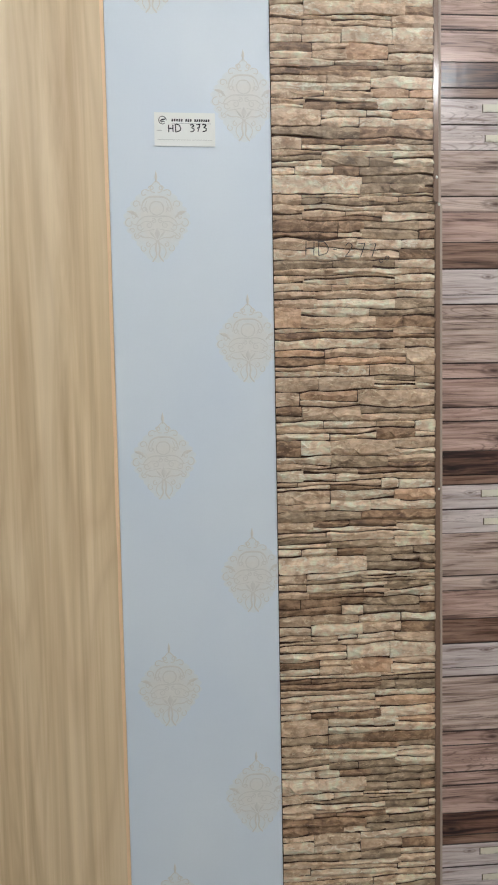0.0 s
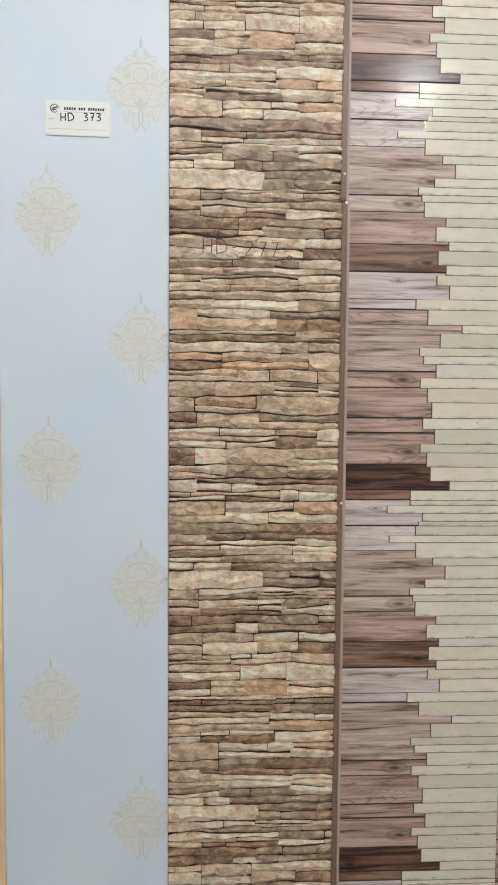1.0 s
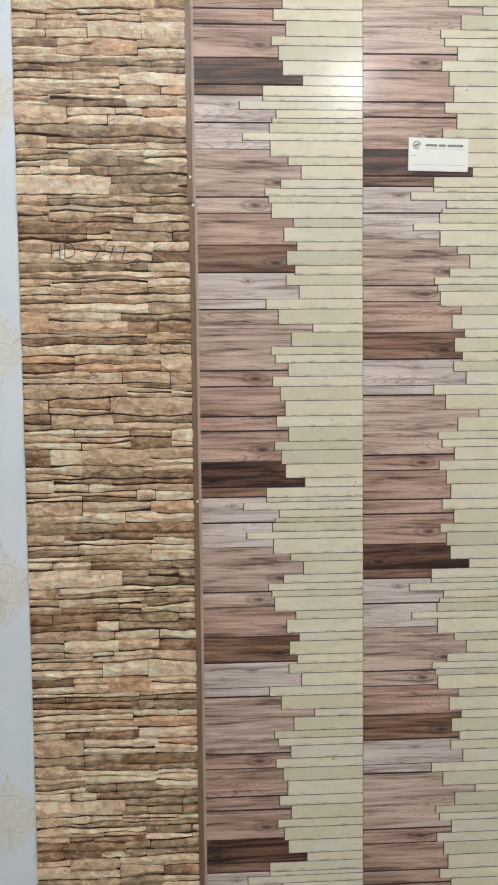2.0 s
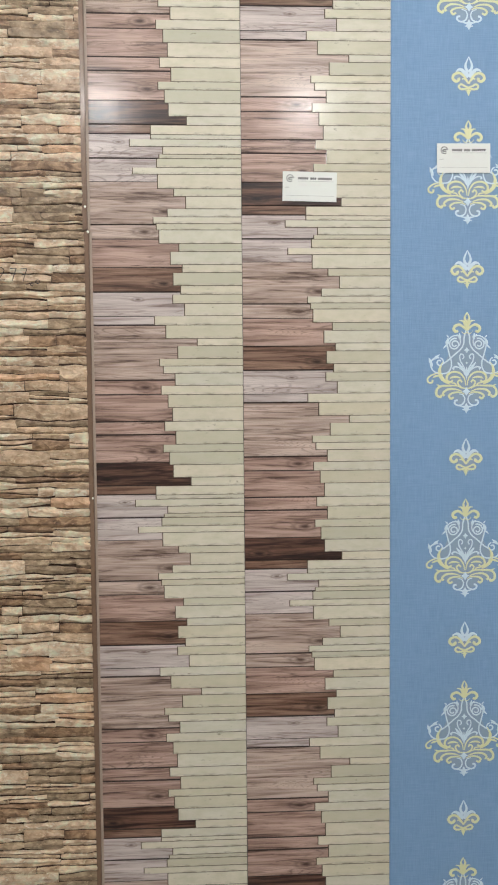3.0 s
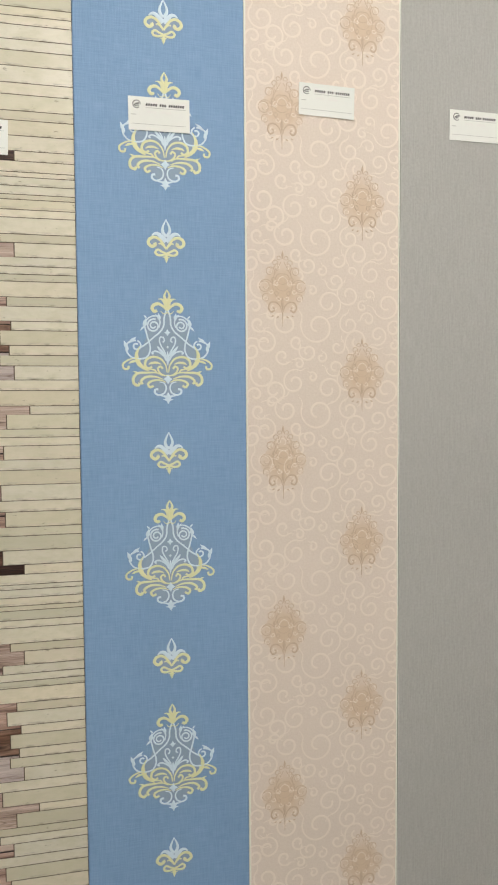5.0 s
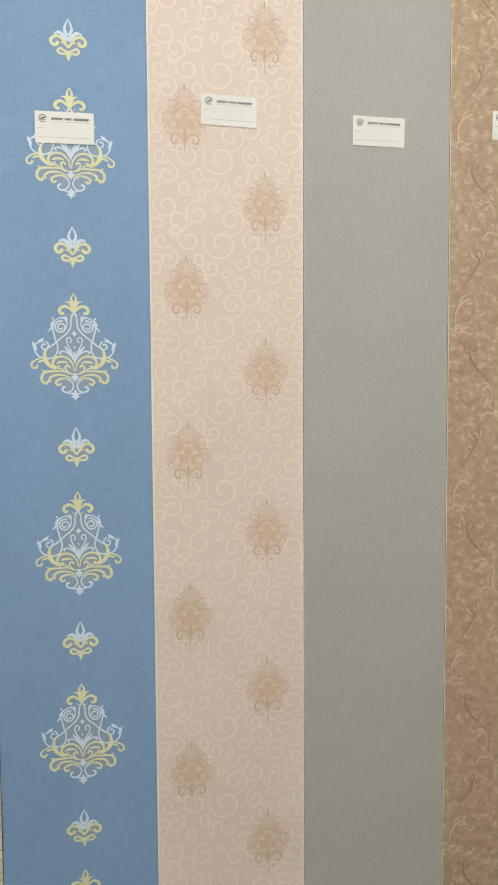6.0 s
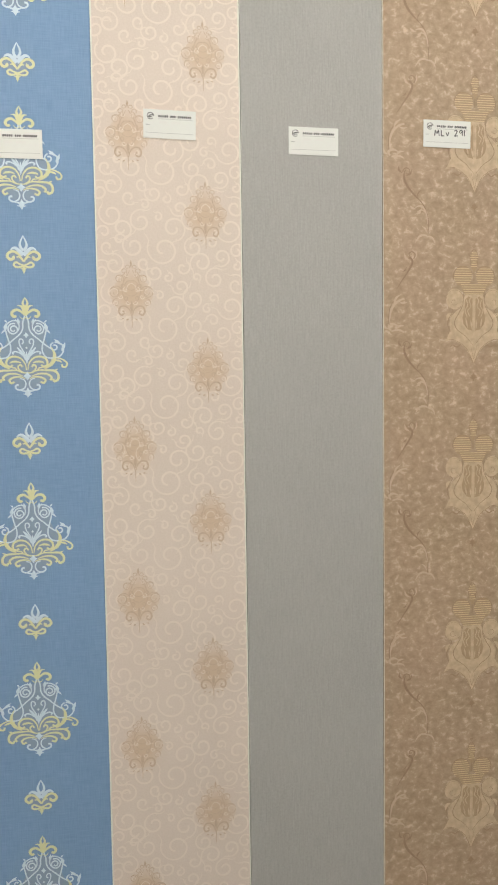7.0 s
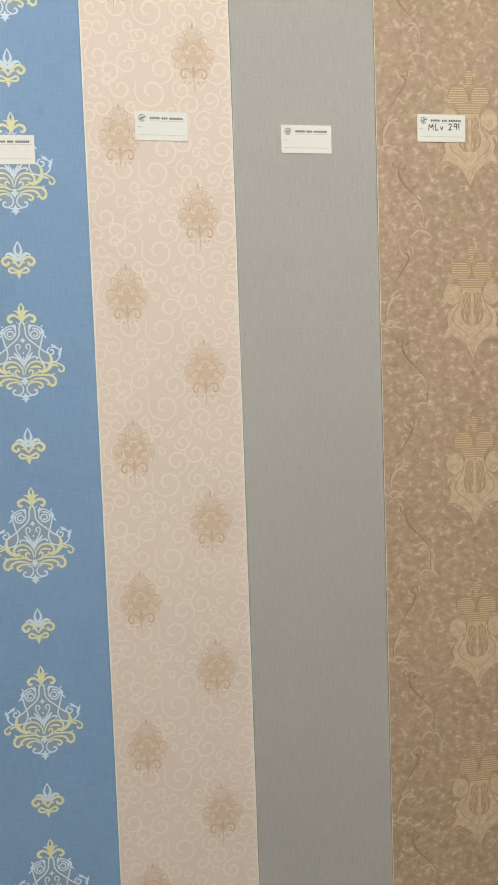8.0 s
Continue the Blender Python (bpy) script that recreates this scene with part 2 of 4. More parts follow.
FAINT = m_faded("faint_beige_print", rgb(200, 199, 193), rgb(196, 203, 205), 17.0, 0.38)
GOLDFILL = m_faded("beige_print", rgb(198, 178, 156), rgb(208, 194, 181), 20.0)
FAINTLINE = plain("faint_taupe_print", rgb(190, 189, 183), 0.4, 0.07, 160)
def m_urn():
    k = Mat("pale_tan_emboss", 0.5, spec=0.35)
    a = k.noise((85, 1, 85), 3, 0.55)
    c = k.ramp(a, [(0.35, rgb(176, 156, 130)), (0.55, rgb(189, 169, 142)), (0.7, rgb(197, 178, 152))])
    k.colour(k.shade(c, 0.93, 1.07, k.noise((26, 1, 26), 3)))
    return k.m


URN = m_urn()
URNLINE = plain("brown_emboss_line", rgb(148, 124, 99), 0.5, 0.1, 160)
VINE = plain("dark_vine_print", rgb(142, 118, 96), 0.5, 0.14, 160)
VINELIGHT = plain("light_leaf_print", rgb(184, 164, 142), 0.5, 0.10, 160)
CROWN = plain("umber_emboss", rgb(163, 140, 112), 0.5, 0.1, 120)
GILT = plain("gilt_stripe", rgb(202, 182, 148), 0.4, 0.08, 160)
GREYEDGE = plain("grey_panel_edge", rgb(184, 183, 176), 0.45, 0.06, 300)
EDGE = plain("white_panel_edge", rgb(228, 220, 208), 0.45, 0.06, 300)
COPPER = plain("peach_panel_edge", rgb(212, 182, 146), 0.4, 0.06, 60)
JOINER = plain("brown_joiner", rgb(112, 88, 70), 0.35, 0.12, 60, coat=0.3)
JOINERLIP = plain("taupe_joiner_lip", rgb(158, 142, 128), 0.45, 0.1, 60)
PAPER = plain("white_card", rgb(212, 214, 209), 0.45, 0.02, 120)
INK = plain("black_ink", rgb(38, 36, 40), 0.5, 0.1, 200)
GREYINK = plain("grey_print", rgb(158, 158, 156), 0.5, 0.08, 200)
FAINTINK = plain("faded_ink", rgb(212, 212, 208), 0.5, 0.03, 200)
PAINT = plain("white_wall_paint", (0.72, 0.72, 0.70, 1), 0.7, 0.03, 12)
FLOOR = plain("grey_floor_tile", (0.30, 0.29, 0.28, 1), 0.35, 0.1, 6)


# ---- building helpers ----
def part(name, bm, materials, parent=None, label="", at=(0, 0, 0)):
    me = bpy.data.meshes.new(name)
    bm.to_mesh(me)
    bm.free()
    for m in materials if isinstance(materials, (list, tuple)) else [materials]:
        me.materials.append(m)
    ob = new(name, me)
    ob.parent = parent
    ob.location = at
    return tagged(ob, label)


def again(ob, at, turn=0.0):
    """One more piece on the same mesh."""
    o = new(ob.name.split(".")[0], ob.data)
    o.parent, o.location = ob.parent, at
    o.rotation_euler = (0, turn, 0)
    return o


def box(bm, x0, x1, y0, y1, z0, z1, mat=0, bevel=0.0):
    vs = [bm.verts.new((x, y, z)) for x in (x0, x1) for y in (y0, y1) for z in (z0, z1)]
    fs = [bm.faces.new([vs[i] for i in q]) for q in
          ((0, 1, 3, 2), (4, 6, 7, 5), (0, 4, 5, 1), (2, 3, 7, 6), (0, 2, 6, 4), (1, 5, 7, 3))]
    for f in fs:
        f.material_index = mat
    if bevel:
        es = {e for f in fs for e in f.edges}
        bmesh.ops.bevel(bm, geom=list(es), offset=bevel, segments=2, affect="EDGES")
    return fs


def slab(name, x0, x1, y0, y1, z0, z1, material, label, category=""):
    bm = bmesh.new()
    box(bm, x0, x1, y0, y1, z0, z1)
    return tagged(part(name, bm, material), label, category, kind="structure")


GAIN = [1.0]


def stroke(bm, pts, w0, w1=None, mat=0, height=0.0005, belly=0.0):
    """A raised line along points (x, z) in mm, w0 wide at its start and w1 at its end, fuller in the middle by belly."""
    w1 = w0 if w1 is None else w1
    n = len(pts)
    rows = []
    for i, (x, z) in enumerate(pts):
        ax, az = pts[max(0, i - 1)]
        bx, bz = pts[min(n - 1, i + 1)]
        dx, dz = bx - ax, bz - az
        ln = math.hypot(dx, dz) or 1
        s = i / (n - 1)
        w = GAIN[0] * (w0 + (w1 - w0) * s + belly * math.sin(math.pi * s)) / 2
        px, pz = -dz / ln * w, dx / ln * w
        rows.append([bm.verts.new(((x + px) / 1000, 0, (z + pz) / 1000)),
                     bm.verts.new((x / 1000, -height, z / 1000)),
                     bm.verts.new(((x - px) / 1000, 0, (z - pz) / 1000))])
    for a, b in zip(rows, rows[1:]):
        for j in (0, 1):
            f = bm.faces.new((a[j], a[j + 1], b[j + 1], b[j]))
            f.material_index = mat
            f.smooth = True


def curve(p0, p1, p2, p3, n=12):
    out = []
    for i in range(n + 1):
        t = i / n
        a, b, c, d = (1 - t) ** 3, 3 * t * (1 - t) ** 2, 3 * t * t * (1 - t), t ** 3
        out.append((a * p0[0] + b * p1[0] + c * p2[0] + d * p3[0], a * p0[1] + b * p1[1] + c * p2[1] + d * p3[1]))
    return out


def path(*pts, n=5):
    """A smooth line through the points."""
    p = [pts[0], *pts, pts[-1]]
    out = []
    for a, b, c, d in zip(p, p[1:], p[2:], p[3:]):
        for i in range(n):
            t = i / n
            out.append(tuple(0.5 * (2 * b[k] + (c[k] - a[k]) * t + (2 * a[k] - 5 * b[k] + 4 * c[k] - d[k]) * t * t
                                    + (3 * b[k] - a[k] - 3 * c[k] + d[k]) * t ** 3) for k in (0, 1)))
    return out + [pts[-1]]


def spiral(cx, cz, r0, r1, start, turns, n=26):
    """From radius r0 at the angle start (degrees) round to r1; turns are positive anticlockwise."""
    out = []
    for i in range(n + 1):
        s = i / n
        a = radians(start) + turns * 2 * math.pi * s
        r = r0 + (r1 - r0) * s
        out.append((cx + r * math.cos(a), cz + r * math.sin(a)))
    return out


def flip(pts):
    return [(-x, z) for x, z in pts]


def both(bm, pts, *args, **kw):
    stroke(bm, pts, *args, **kw)
    stroke(bm, flip(pts), *args, **kw)


def leaf(bm, x0, z0, x1, z1, w, mat=0, height=0.0006, bend=0.0):
    """A pointed leaf from one point to another, w wide."""
    mx, mz = (x0 + x1) / 2 - (z1 - z0) * bend, (z0 + z1) / 2 + (x1 - x0) * bend
    stroke(bm, curve((x0, z0), (mx, mz), (mx, mz), (x1, z1), 8), 0.3, 0.2, mat, height, belly=w)


def patch(bm, pts, mat=0, y=0.0):
    """A flat printed field with the outline pts, as a fan round its middle."""
    cx, cz = sum(p[0] for p in pts) / len(pts), sum(p[1] for p in pts) / len(pts)
    c = bm.verts.new((cx / 1000, y, cz / 1000))
    vs = [bm.verts.new((x / 1000, y, z / 1000)) for x, z in pts]
    for a, b in zip(vs, vs[1:] + vs[:1]):
        bm.faces.new((c, a, b)).material_index = mat


# letters and figures of a felt pen: strokes in tenths of their height
PEN = {
    "H": ((0, 10, 0, 0), (6, 10, 6, 0), (0, 5, 6, 5)), "D": ((0, 10, 0, 0), (-1, 10, 4, 10, 7, 6, 6, 2, 0, 0)), "-": ((0, 5, 3, 5),),
    "3": ((0, 9, 3, 10, 5, 8, 2, 5.5, 5, 4, 4.5, 1, 0, 0),), "7": ((0, 9.5, 5, 10), (5, 10, 2, 0), (1, 5, 5, 5.4)),
    "2": ((0, 8, 2.5, 10, 5, 8, 3, 4, 0, 0), (0, 0, 6, 0.4)), "M": ((0, 0, 1, 10), (1, 10, 4, 4), (4, 4, 7, 10), (7, 10, 8, 0)), "L": ((0, 10, 0, 0), (0, 0, 5, 0.3)),
    "v": ((0, 6, 2.5, 0), (2.5, 0, 5, 6.5)), "9": ((5, 8, 3, 10, 0, 8, 1, 5, 5, 7), (5, 9, 4.6, 0)), "1": ((0, 10, 0, 0),)}


def pen_writing(text, size, thick, parent, at, turn=0.0, label=""):
    """Handwritten characters as fine raised pen strokes, size mm high, each a part of its own."""
    x = 0.0
    for ch in text:
        if ch in PEN:
            bm = bmesh.new()
            for flat in PEN[ch]:
                pts = [(flat[i] * size / 10, flat[i + 1] * size / 10) for i in range(0, len(flat), 2)]
                stroke(bm, path(*pts), thick, thick * 0.8, 0, 0.0002)
            ob = part("handwritten_character", bm, INK, parent, label, (at[0] + math.cos(turn) * x / 1000, at[1], at[2] - math.sin(turn) * x / 1000))
            ob.rotation_euler = (0, turn, 0)
            x += size * (0.11 * max(max(flat[::2]) for flat in PEN[ch]) + 0.30)
        else:
            x += size * 0.32


# ---- the room ----
X0, X1, Y0 = -2.4, 3.6, -3.6
slab("wall_north", X0 - 0.12, X1 + 0.12, 0.012, 0.15, 0, CEILING, PAINT, "white painted shop wall behind the display panels", "wall")
slab("wall_south", X0 - 0.12, X1 + 0.12, Y0 - 0.12, Y0, 0, CEILING, PAINT, "plain white painted wall of the shop", "wall")
slab("wall_west", X0 - 0.12, X0, Y0, 0.012, 0, CEILING, PAINT, "plain white painted wall of the shop", "wall")
slab("wall_east", X1, X1 + 0.12, Y0, 0.012, 0, CEILING, PAINT, "plain white painted wall of the shop", "wall")
slab("floor", X0 - 0.12, X1 + 0.12, Y0 - 0.12, 0.15, -0.1, 0, FLOOR, "plain grey tiled shop floor", "floor")
slab("ceiling", X0 - 0.12, X1 + 0.12, Y0 - 0.12, 0.15, CEILING, CEILING + 0.1, PAINT, "plain white shop ceiling", "ceiling")


def globe_lamp(x, y):
    base = new("ceiling_light")
    base.location = (x, y, CEILING)
    bm = bmesh.new()
    bmesh.ops.create_cone(bm, cap_ends=True, segments=32, radius1=0.034, radius2=0.045, depth=0.09,
                          matrix=Matrix.Translation((0, 0, -0.045)))
    part("holder", bm, PAINT, base)
    bm = bmesh.new()
    bmesh.ops.create_uvsphere(bm, u_segments=32, v_segments=18, radius=0.055, matrix=Matrix.Translation((0, 0, -0.13)))
    for f in bm.faces:
        f.smooth = True
    part("globe", bm, GLOW, base, "glowing white globe")
    return tagged(base, "small white globe ceiling light, switched on", "ceiling light", "ceiling lights")


GLOW = bpy.data.materials.new("lit_globe")
GLOW.use_nodes = True
GLOW.node_tree.nodes["Principled BSDF"].inputs["Emission Color"].default_value = (*LAMP_COLOUR, 1)
GLOW.node_tree.nodes["Principled BSDF"].inputs["Emission Strength"].default_value = LAMP_GLOW
for y in LAMP_Y:
    for x in LAMP_X:
        globe_lamp(x, y)


# ---- the display panels ----
SIDES = (-0.486, -0.237, 0.0015, 0.251, 0.5015, 0.746, 0.993, 1.243, 1.496, 1.746)
TOP = CEILING - 0.004


def panel(index, label, gap=0.00015):
    """The empty of one display panel, at its left side, and its width."""
    x0, x1 = SIDES[index], SIDES[index + 1]
    e = new("display_panel")
    e.location = (x0 + gap, 0, 0)
    return tagged(e, label, "wall panel", "display panels"), x1 - x0 - 2 * gap


def board(parent, w, material, edge=None, lip=0.003, sides="lr"):
    """The panel's board with softly rounded long sides; an edge of another look is a bead of its own."""
    bm = bmesh.new()
    prof = [(0, 0.0115), (0, 0.0010), (lip * 0.12, 0.0005), (lip * 0.4, 0.0002), (lip, 0.0)]
    prof += [(w * i / 8, 0.0) for i in range(1, 8)]
    prof += [(w - x, y) for x, y in reversed(prof[:5])]
    rows = [[bm.verts.new((x, y, z)) for x, y in prof] for z in (0.002, TOP)]
    n = len(prof)
    for i in range(n - 1):
        bm.faces.new((rows[0][i], rows[0][i + 1], rows[1][i + 1], rows[1][i]))
    bm.faces.new((rows[0][0], rows[1][0], rows[1][-1], rows[0][-1]))
    bm.faces.new(rows[1])
    bm.faces.new(rows[0][::-1])
    ob = part("board", bm, material, parent)
    for side in sides if edge else "":
        bm = bmesh.new()
        n = 60
        rnd = random.Random(int(w * 1e6))
        line = []
        for i in range(n + 1):
            k = lip * rnd.uniform(0.75, 1.0)
            u = [(0.0001, 0.0), (0.0002, -0.0003), (k * 0.6, -0.0005), (k, -0.0002)]
            z = 0.003 + (TOP - 0.004) * i / n
            line.append([bm.verts.new((x if side == "l" else w - x, y, z)) for x, y in u])
        for a, b in zip(line, line[1:]):
            for j in range(3):
                bm.faces.new((a[j], a[j + 1], b[j + 1], b[j]) if side == "l" else (a[j], b[j], b[j + 1], a[j + 1]))
        part("edge_bead", bm, edge, parent, "thin paler edge")
    return ob


def print_part(name, bm, materials, parent, label, at, names):
    """A printed motif: its field is the part, and each colour of its lines a sub-part."""
    made = []
    for i, m in enumerate(materials):
        piece_bm = bm.copy()
        bmesh.ops.delete(piece_bm, geom=[f for f in piece_bm.faces if f.material_index != i], context="FACES")
        for f in piece_bm.faces:
            f.material_index = 0
        made.append(piece_bm)
    bm.free()
    base = part(name, made[0], materials[0], parent, label, at)
    for sub_bm, m, sub_name in zip(made[1:], materials[1:], names):
        part(sub_name, sub_bm, m, base)
    return base


def repeat(ob, at):
    """The motif once more, with its sub-parts on the same meshes."""
    o = again(ob, at)
    for c in ob.children:
        k = new(c.name.split(".")[0], c.data)
        k.parent = o
    if "label" in ob:
        o["label"] = ob["label"]
    return o


# light oak panel
oak, w = panel(0, "light oak wood-grain wall panel with straight vertical grain")
board(oak, w, OAK, COPPER, 0.0060, "r")

# white panel with faint medallions
white, w = panel(1, "glossy white wall panel with faint beige damask medallions")
board(white, w, WHITE, None, 0.006)


def medallion_mesh(limit=200.0):
    """A medallion about its middle, cut off where the panel ends, limit mm to its right."""
    bm = bmesh.new()
    half = ((58, 0), (54, 4), (47, 12), (40, 24), (31, 33), (22, 40), (14, 45), (2, 49), (-10, 46), (-20, 40), (-30, 33), (-40, 25), (-50, 18), (-57, 11))
    right = []
    for (za, xa), (zb, xb) in zip(half, half[1:]):
        for i in range(4):
            s = i / 4
            k = 0.92 + 0.12 * math.sin(math.pi * s)
            right.append(((xa + (xb - xa) * s) * k, za + (zb - za) * s))
    patch(bm, right + [(0, -61)] + flip(right)[:0:-1], 0, 0.0001)
    # bud and curls on top
    leaf(bm, 0, 54, 0, 72, 3, 1)
    both(bm, path((0, 58), (5, 53), (9, 47), (7, 42), (2, 41)), 1.0, 1.2, 1, 0.0002)
    both(bm, path((10, 43), (16, 45), (21, 42), (20, 37), (15, 38)), 1.0, 1.2, 1, 0.0002)
    # arch, ring and brow
    both(bm, path((0, 35), (11, 34), (19, 28), (23, 16)), 2.4, 1.2, 1, 0.0003)
    both(bm, path((0, 28), (6, 26.5), (10, 20), (8, 12), (0, 8)), 1.5, 1.3, 1, 0.0003)
    both(bm, path((0, 6), (9, 7), (18, 6), (26, 1), (30, -5)), 1.8, 1.0, 1, 0.0003)
    both(bm, path((14, 29), (17, 20), (13, 12)), 0.9, 0.9, 1, 0.0002)
    for k in (1, -1):
        leaf(bm, 29 * k, 11, 44 * k, 14, 3.4, 1)
        leaf(bm, 26 * k, 4, 34 * k, 12, 2.6, 1)
        leaf(bm, 2 * k, -26, 12 * k, -14, 2.2, 1)
    both(bm, spiral(30, 24, 6, 2, 200, -1.0, 14), 1.2, 1.0, 1, 0.0002)
    both(bm, spiral(40, -3, 7, 3, 100, -0.9, 14), 1.2, 1.0, 1, 0.0002)
    both(bm, spiral(29, -22, 5, 2, 60, -0.9, 12), 1.1, 0.9, 1, 0.0002)
    both(bm, spiral(20, -40, 5, 2, 60, -0.9, 12), 1.1, 0.9, 1, 0.0002)
    # lace between the brow and the branches
    for r, x, z, a, t in ((5, 12, -6, 90, 1.1), (5, 25, -9, 200, 1.0), (4, 34, 6, 40, 1.0), (4, 18, 16, 180, -1.0), (4, 13, -34, 90, -1.0), (4, 7, 47, 0, 1.0), (4, 36, -14, 0, 1.0), (4, 5, 0, 60, 1.0)):
        both(bm, spiral(x, z, r, r * 0.35, a, t, 14), 1.2, 1.0, 1, 0.0002)
    both(bm, path((3, 2), (9, -1), (18, -1), (27, -6), (36, -4)), 1.0, 0.9, 1, 0.0002)
    both(bm, path((4, -12), (14, -14), (24, -16), (33, -24)), 1.0, 0.9, 1, 0.0002)
    # drop, lower branches and stem
    leaf(bm, 0, -27, 0, -10, 6, 1)
    both(bm, path((1, -28), (10, -24), (19, -24), (25, -21)), 1.0, 2.0, 1, 0.0003)
    both(bm, path((1, -28), (3, -40), (2, -50), (8, -59)), 2.2, 1.6, 1, 0.0003)
    both(bm, path((3, -32), (10, -38), (12, -46), (8, -54)), 1.0, 1.0, 1, 0.0002)
    for v in bm.verts:
        v.co.x = min(v.co.x, limit / 1000)
    return bm


GAIN[0] = 1.25
first = print_part("medallion", medallion_mesh(), [FAINT, FAINTLINE], white, "faint beige medallion", (0.068, -0.0003, 1.305), ["scrollwork"])
second = print_part("medallion", medallion_mesh(w * 1000 - 199.5), [FAINT, FAINTLINE], white, "faint beige medallion", (0.199, -0.0003, 1.479), ["scrollwork"])
GAIN[0] = 1.0
for i in range(-3, 4):
    if i:
        repeat(first, (0.068, -0.0003, 1.305 + 0.353 * i))
        repeat(second, (0.199, -0.0003, 1.479 + 0.353 * i))

# ---- the plank-print panels ----
PERIOD = 0.583
STRIP_MM = (15, 7, 12, 12, 7, 14, 11, 23, 12, 20, 13, 11, 10, 22, 13, 21, 13, 21, 14, 15, 20, 15, 22, 12, 21, 12, 12, 20, 15, 21, 23, 16, 22, 13, 21, 21, 14)
STRIP_FROM = (104, 104, 70, 123, 117, 113, 74, 114, 140, 159, 129, 106, 111, 115, 147, 133, 152, 137, 149, 136, 155, 106, 124, 175, 143, 113, 119, 138, 115, 126, 133, 120, 138, 117, 127, 133, 162)
STRIP_TONE = "wwwwyywwywwwywywwywywwywyywwwywwyyyww"
# height in mm, tone, dark joint below in mm, knot at mm from the side (0: none) and share of the height
PLANKS = (
    (39, "l", 1.8, 53, 0.68), (37, "l", 0.5, 0, 0), (69, "n", 1.6, 125, 0.3), (23, "n", 0.7, 92, 0.5), (46, "r", 0.8, 0, 0),
    (40, "m", 1.8, 122, 0.35), (39, "l", 0.6, 80, 0.7), (15, "l", 2.0, 0, 0), (90, "n", 1.8, 0, 0), (23, "r", 1.1, 90, 0.5),
    (45, "r", 1.6, 0, 0), (22, "r", 1.9, 0, 0), (46, "r", 0.8, 100, 0.4), (38, "d", 1.6, 24, 0.3), (15, "m", 1.5, 0, 0))


def piece(name, w, h, left, low, front, sides, parent, at, right=0.0003, high=0.0003, y0=-0.0002, y1=-0.0010, origin=(0, 0)):
    """A thin rectangular piece with chamfered, darker sides."""
    bm = bmesh.new()
    ox, oz = origin
    a = [bm.verts.new((x - ox, y0, z - oz)) for x, z in ((0, 0), (w, 0), (w, h), (0, h))]
    b = [bm.verts.new((x - ox, y1, z - oz)) for x, z in ((left, low), (w - right, low), (w - right, h - high), (left, h - high))]
    bm.faces.new(b)
    for i in range(4):
        bm.faces.new((a[i], a[(i + 1) % 4], b[(i + 1) % 4], b[i])).material_index = 1
    return part(name, bm, [front, sides], parent, "", (at[0] + ox, at[1], at[2] + oz))


def plank_panel(index, start, label):
    e, w = panel(index, label)
    board(e, w, SEAM, None, 0.0015)
    scale = PERIOD / (sum(STRIP_MM) / 1000)
    dscale = PERIOD / (sum(p[0] for p in PLANKS) / 1000)
    for rep in range(-2, 4):
        z = start + 0.014 + rep * PERIOD
        for mm, u, tone in zip(STRIP_MM, STRIP_FROM, STRIP_TONE):
            h = mm / 1000 * scale
            z -= h
            if z < 0.01 or z + h > TOP - 0.005:
                continue
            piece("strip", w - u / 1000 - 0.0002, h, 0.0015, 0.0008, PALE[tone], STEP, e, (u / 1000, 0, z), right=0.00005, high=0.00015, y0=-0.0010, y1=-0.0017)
        z = start + rep * PERIOD
        for mm, tone, joint, ku, kv in PLANKS:
            h = mm / 1000 * dscale
            z -= h
            if z < 0.01 or z + h > TOP - 0.005:
                continue
            origin = (ku / 1000, kv * h) if ku else (-0.4, 0)
            piece("plank", 0.186, h, 0.00005, joint / 1000 + 0.0003, PLANK[tone], SEAM, e, (0.0002, 0, z), origin=origin)
    return e


plank_panel(3, 1.837, "glossy wall panel printed with brown planks meeting ivory strips")
plank_panel(4, 1.709, "glossy wall panel printed with brown planks beside blue panel")

# ---- the stone-print panel ----
# bands of the print from above: height, then cells as (right end in mm, tones of the stones from above)
UPPER = (
    (51, (150, "btpt"), (250, "gpo")), (22, (48, "tp"), (158, "pb"), (232, "p"), (250, "tp")), (32, (75, "t"), (182, "pp"), (250, "op")))
FIELD = (
    (20, (75, "g"), (130, "g"), (250, "b")), (21, (45, "t"), (185, "bp"), (250, "gp")), (31, (75, "tgp"), (182, "pg"), (250, "pp")),
    (16, (92, "p"), (132, "b"), (250, "g")), (33, (132, "p"), (222, "gg"), (250, "gb")), (21, (44, "t"), (130, "pg"), (250, "ptg")),
    (30, (44, "tt"), (165, "ptb"), (236, "gp"), (250, "pt")), (33, (98, "bb"), (132, "bp"), (222, "gg"), (250, "tb")),
    (40, (50, "tp"), (125, "tp"), (192, "pt"), (250, "pb")))
MIDDLE = (
    (28, (90, "gt"), (185, "gp"), (250, "pt")), (28, (44, "tp"), (185, "tpt"), (250, "pt")), (34, (60, "tt"), (182, "tp"), (250, "pg")),
    (38, (38, "o"), (145, "pt"), (250, "gb")), (20, (182, "pb"), (250, "tb")), (19, (16, "p"), (66, "p"), (152, "p"), (250, "t")),
    (31, (76, "ob"), (202, "to"), (250, "t")), (22, (98, "tp"), (145, "p"), (215, "t"), (250, "t")), (27, (142, "t"), (216, "gtp"), (250, "tp")),
    (31, (37, "t"), (126, "op"), (250, "t")), (27, (40, "bg"), (128, "t"), (250, "gt")))
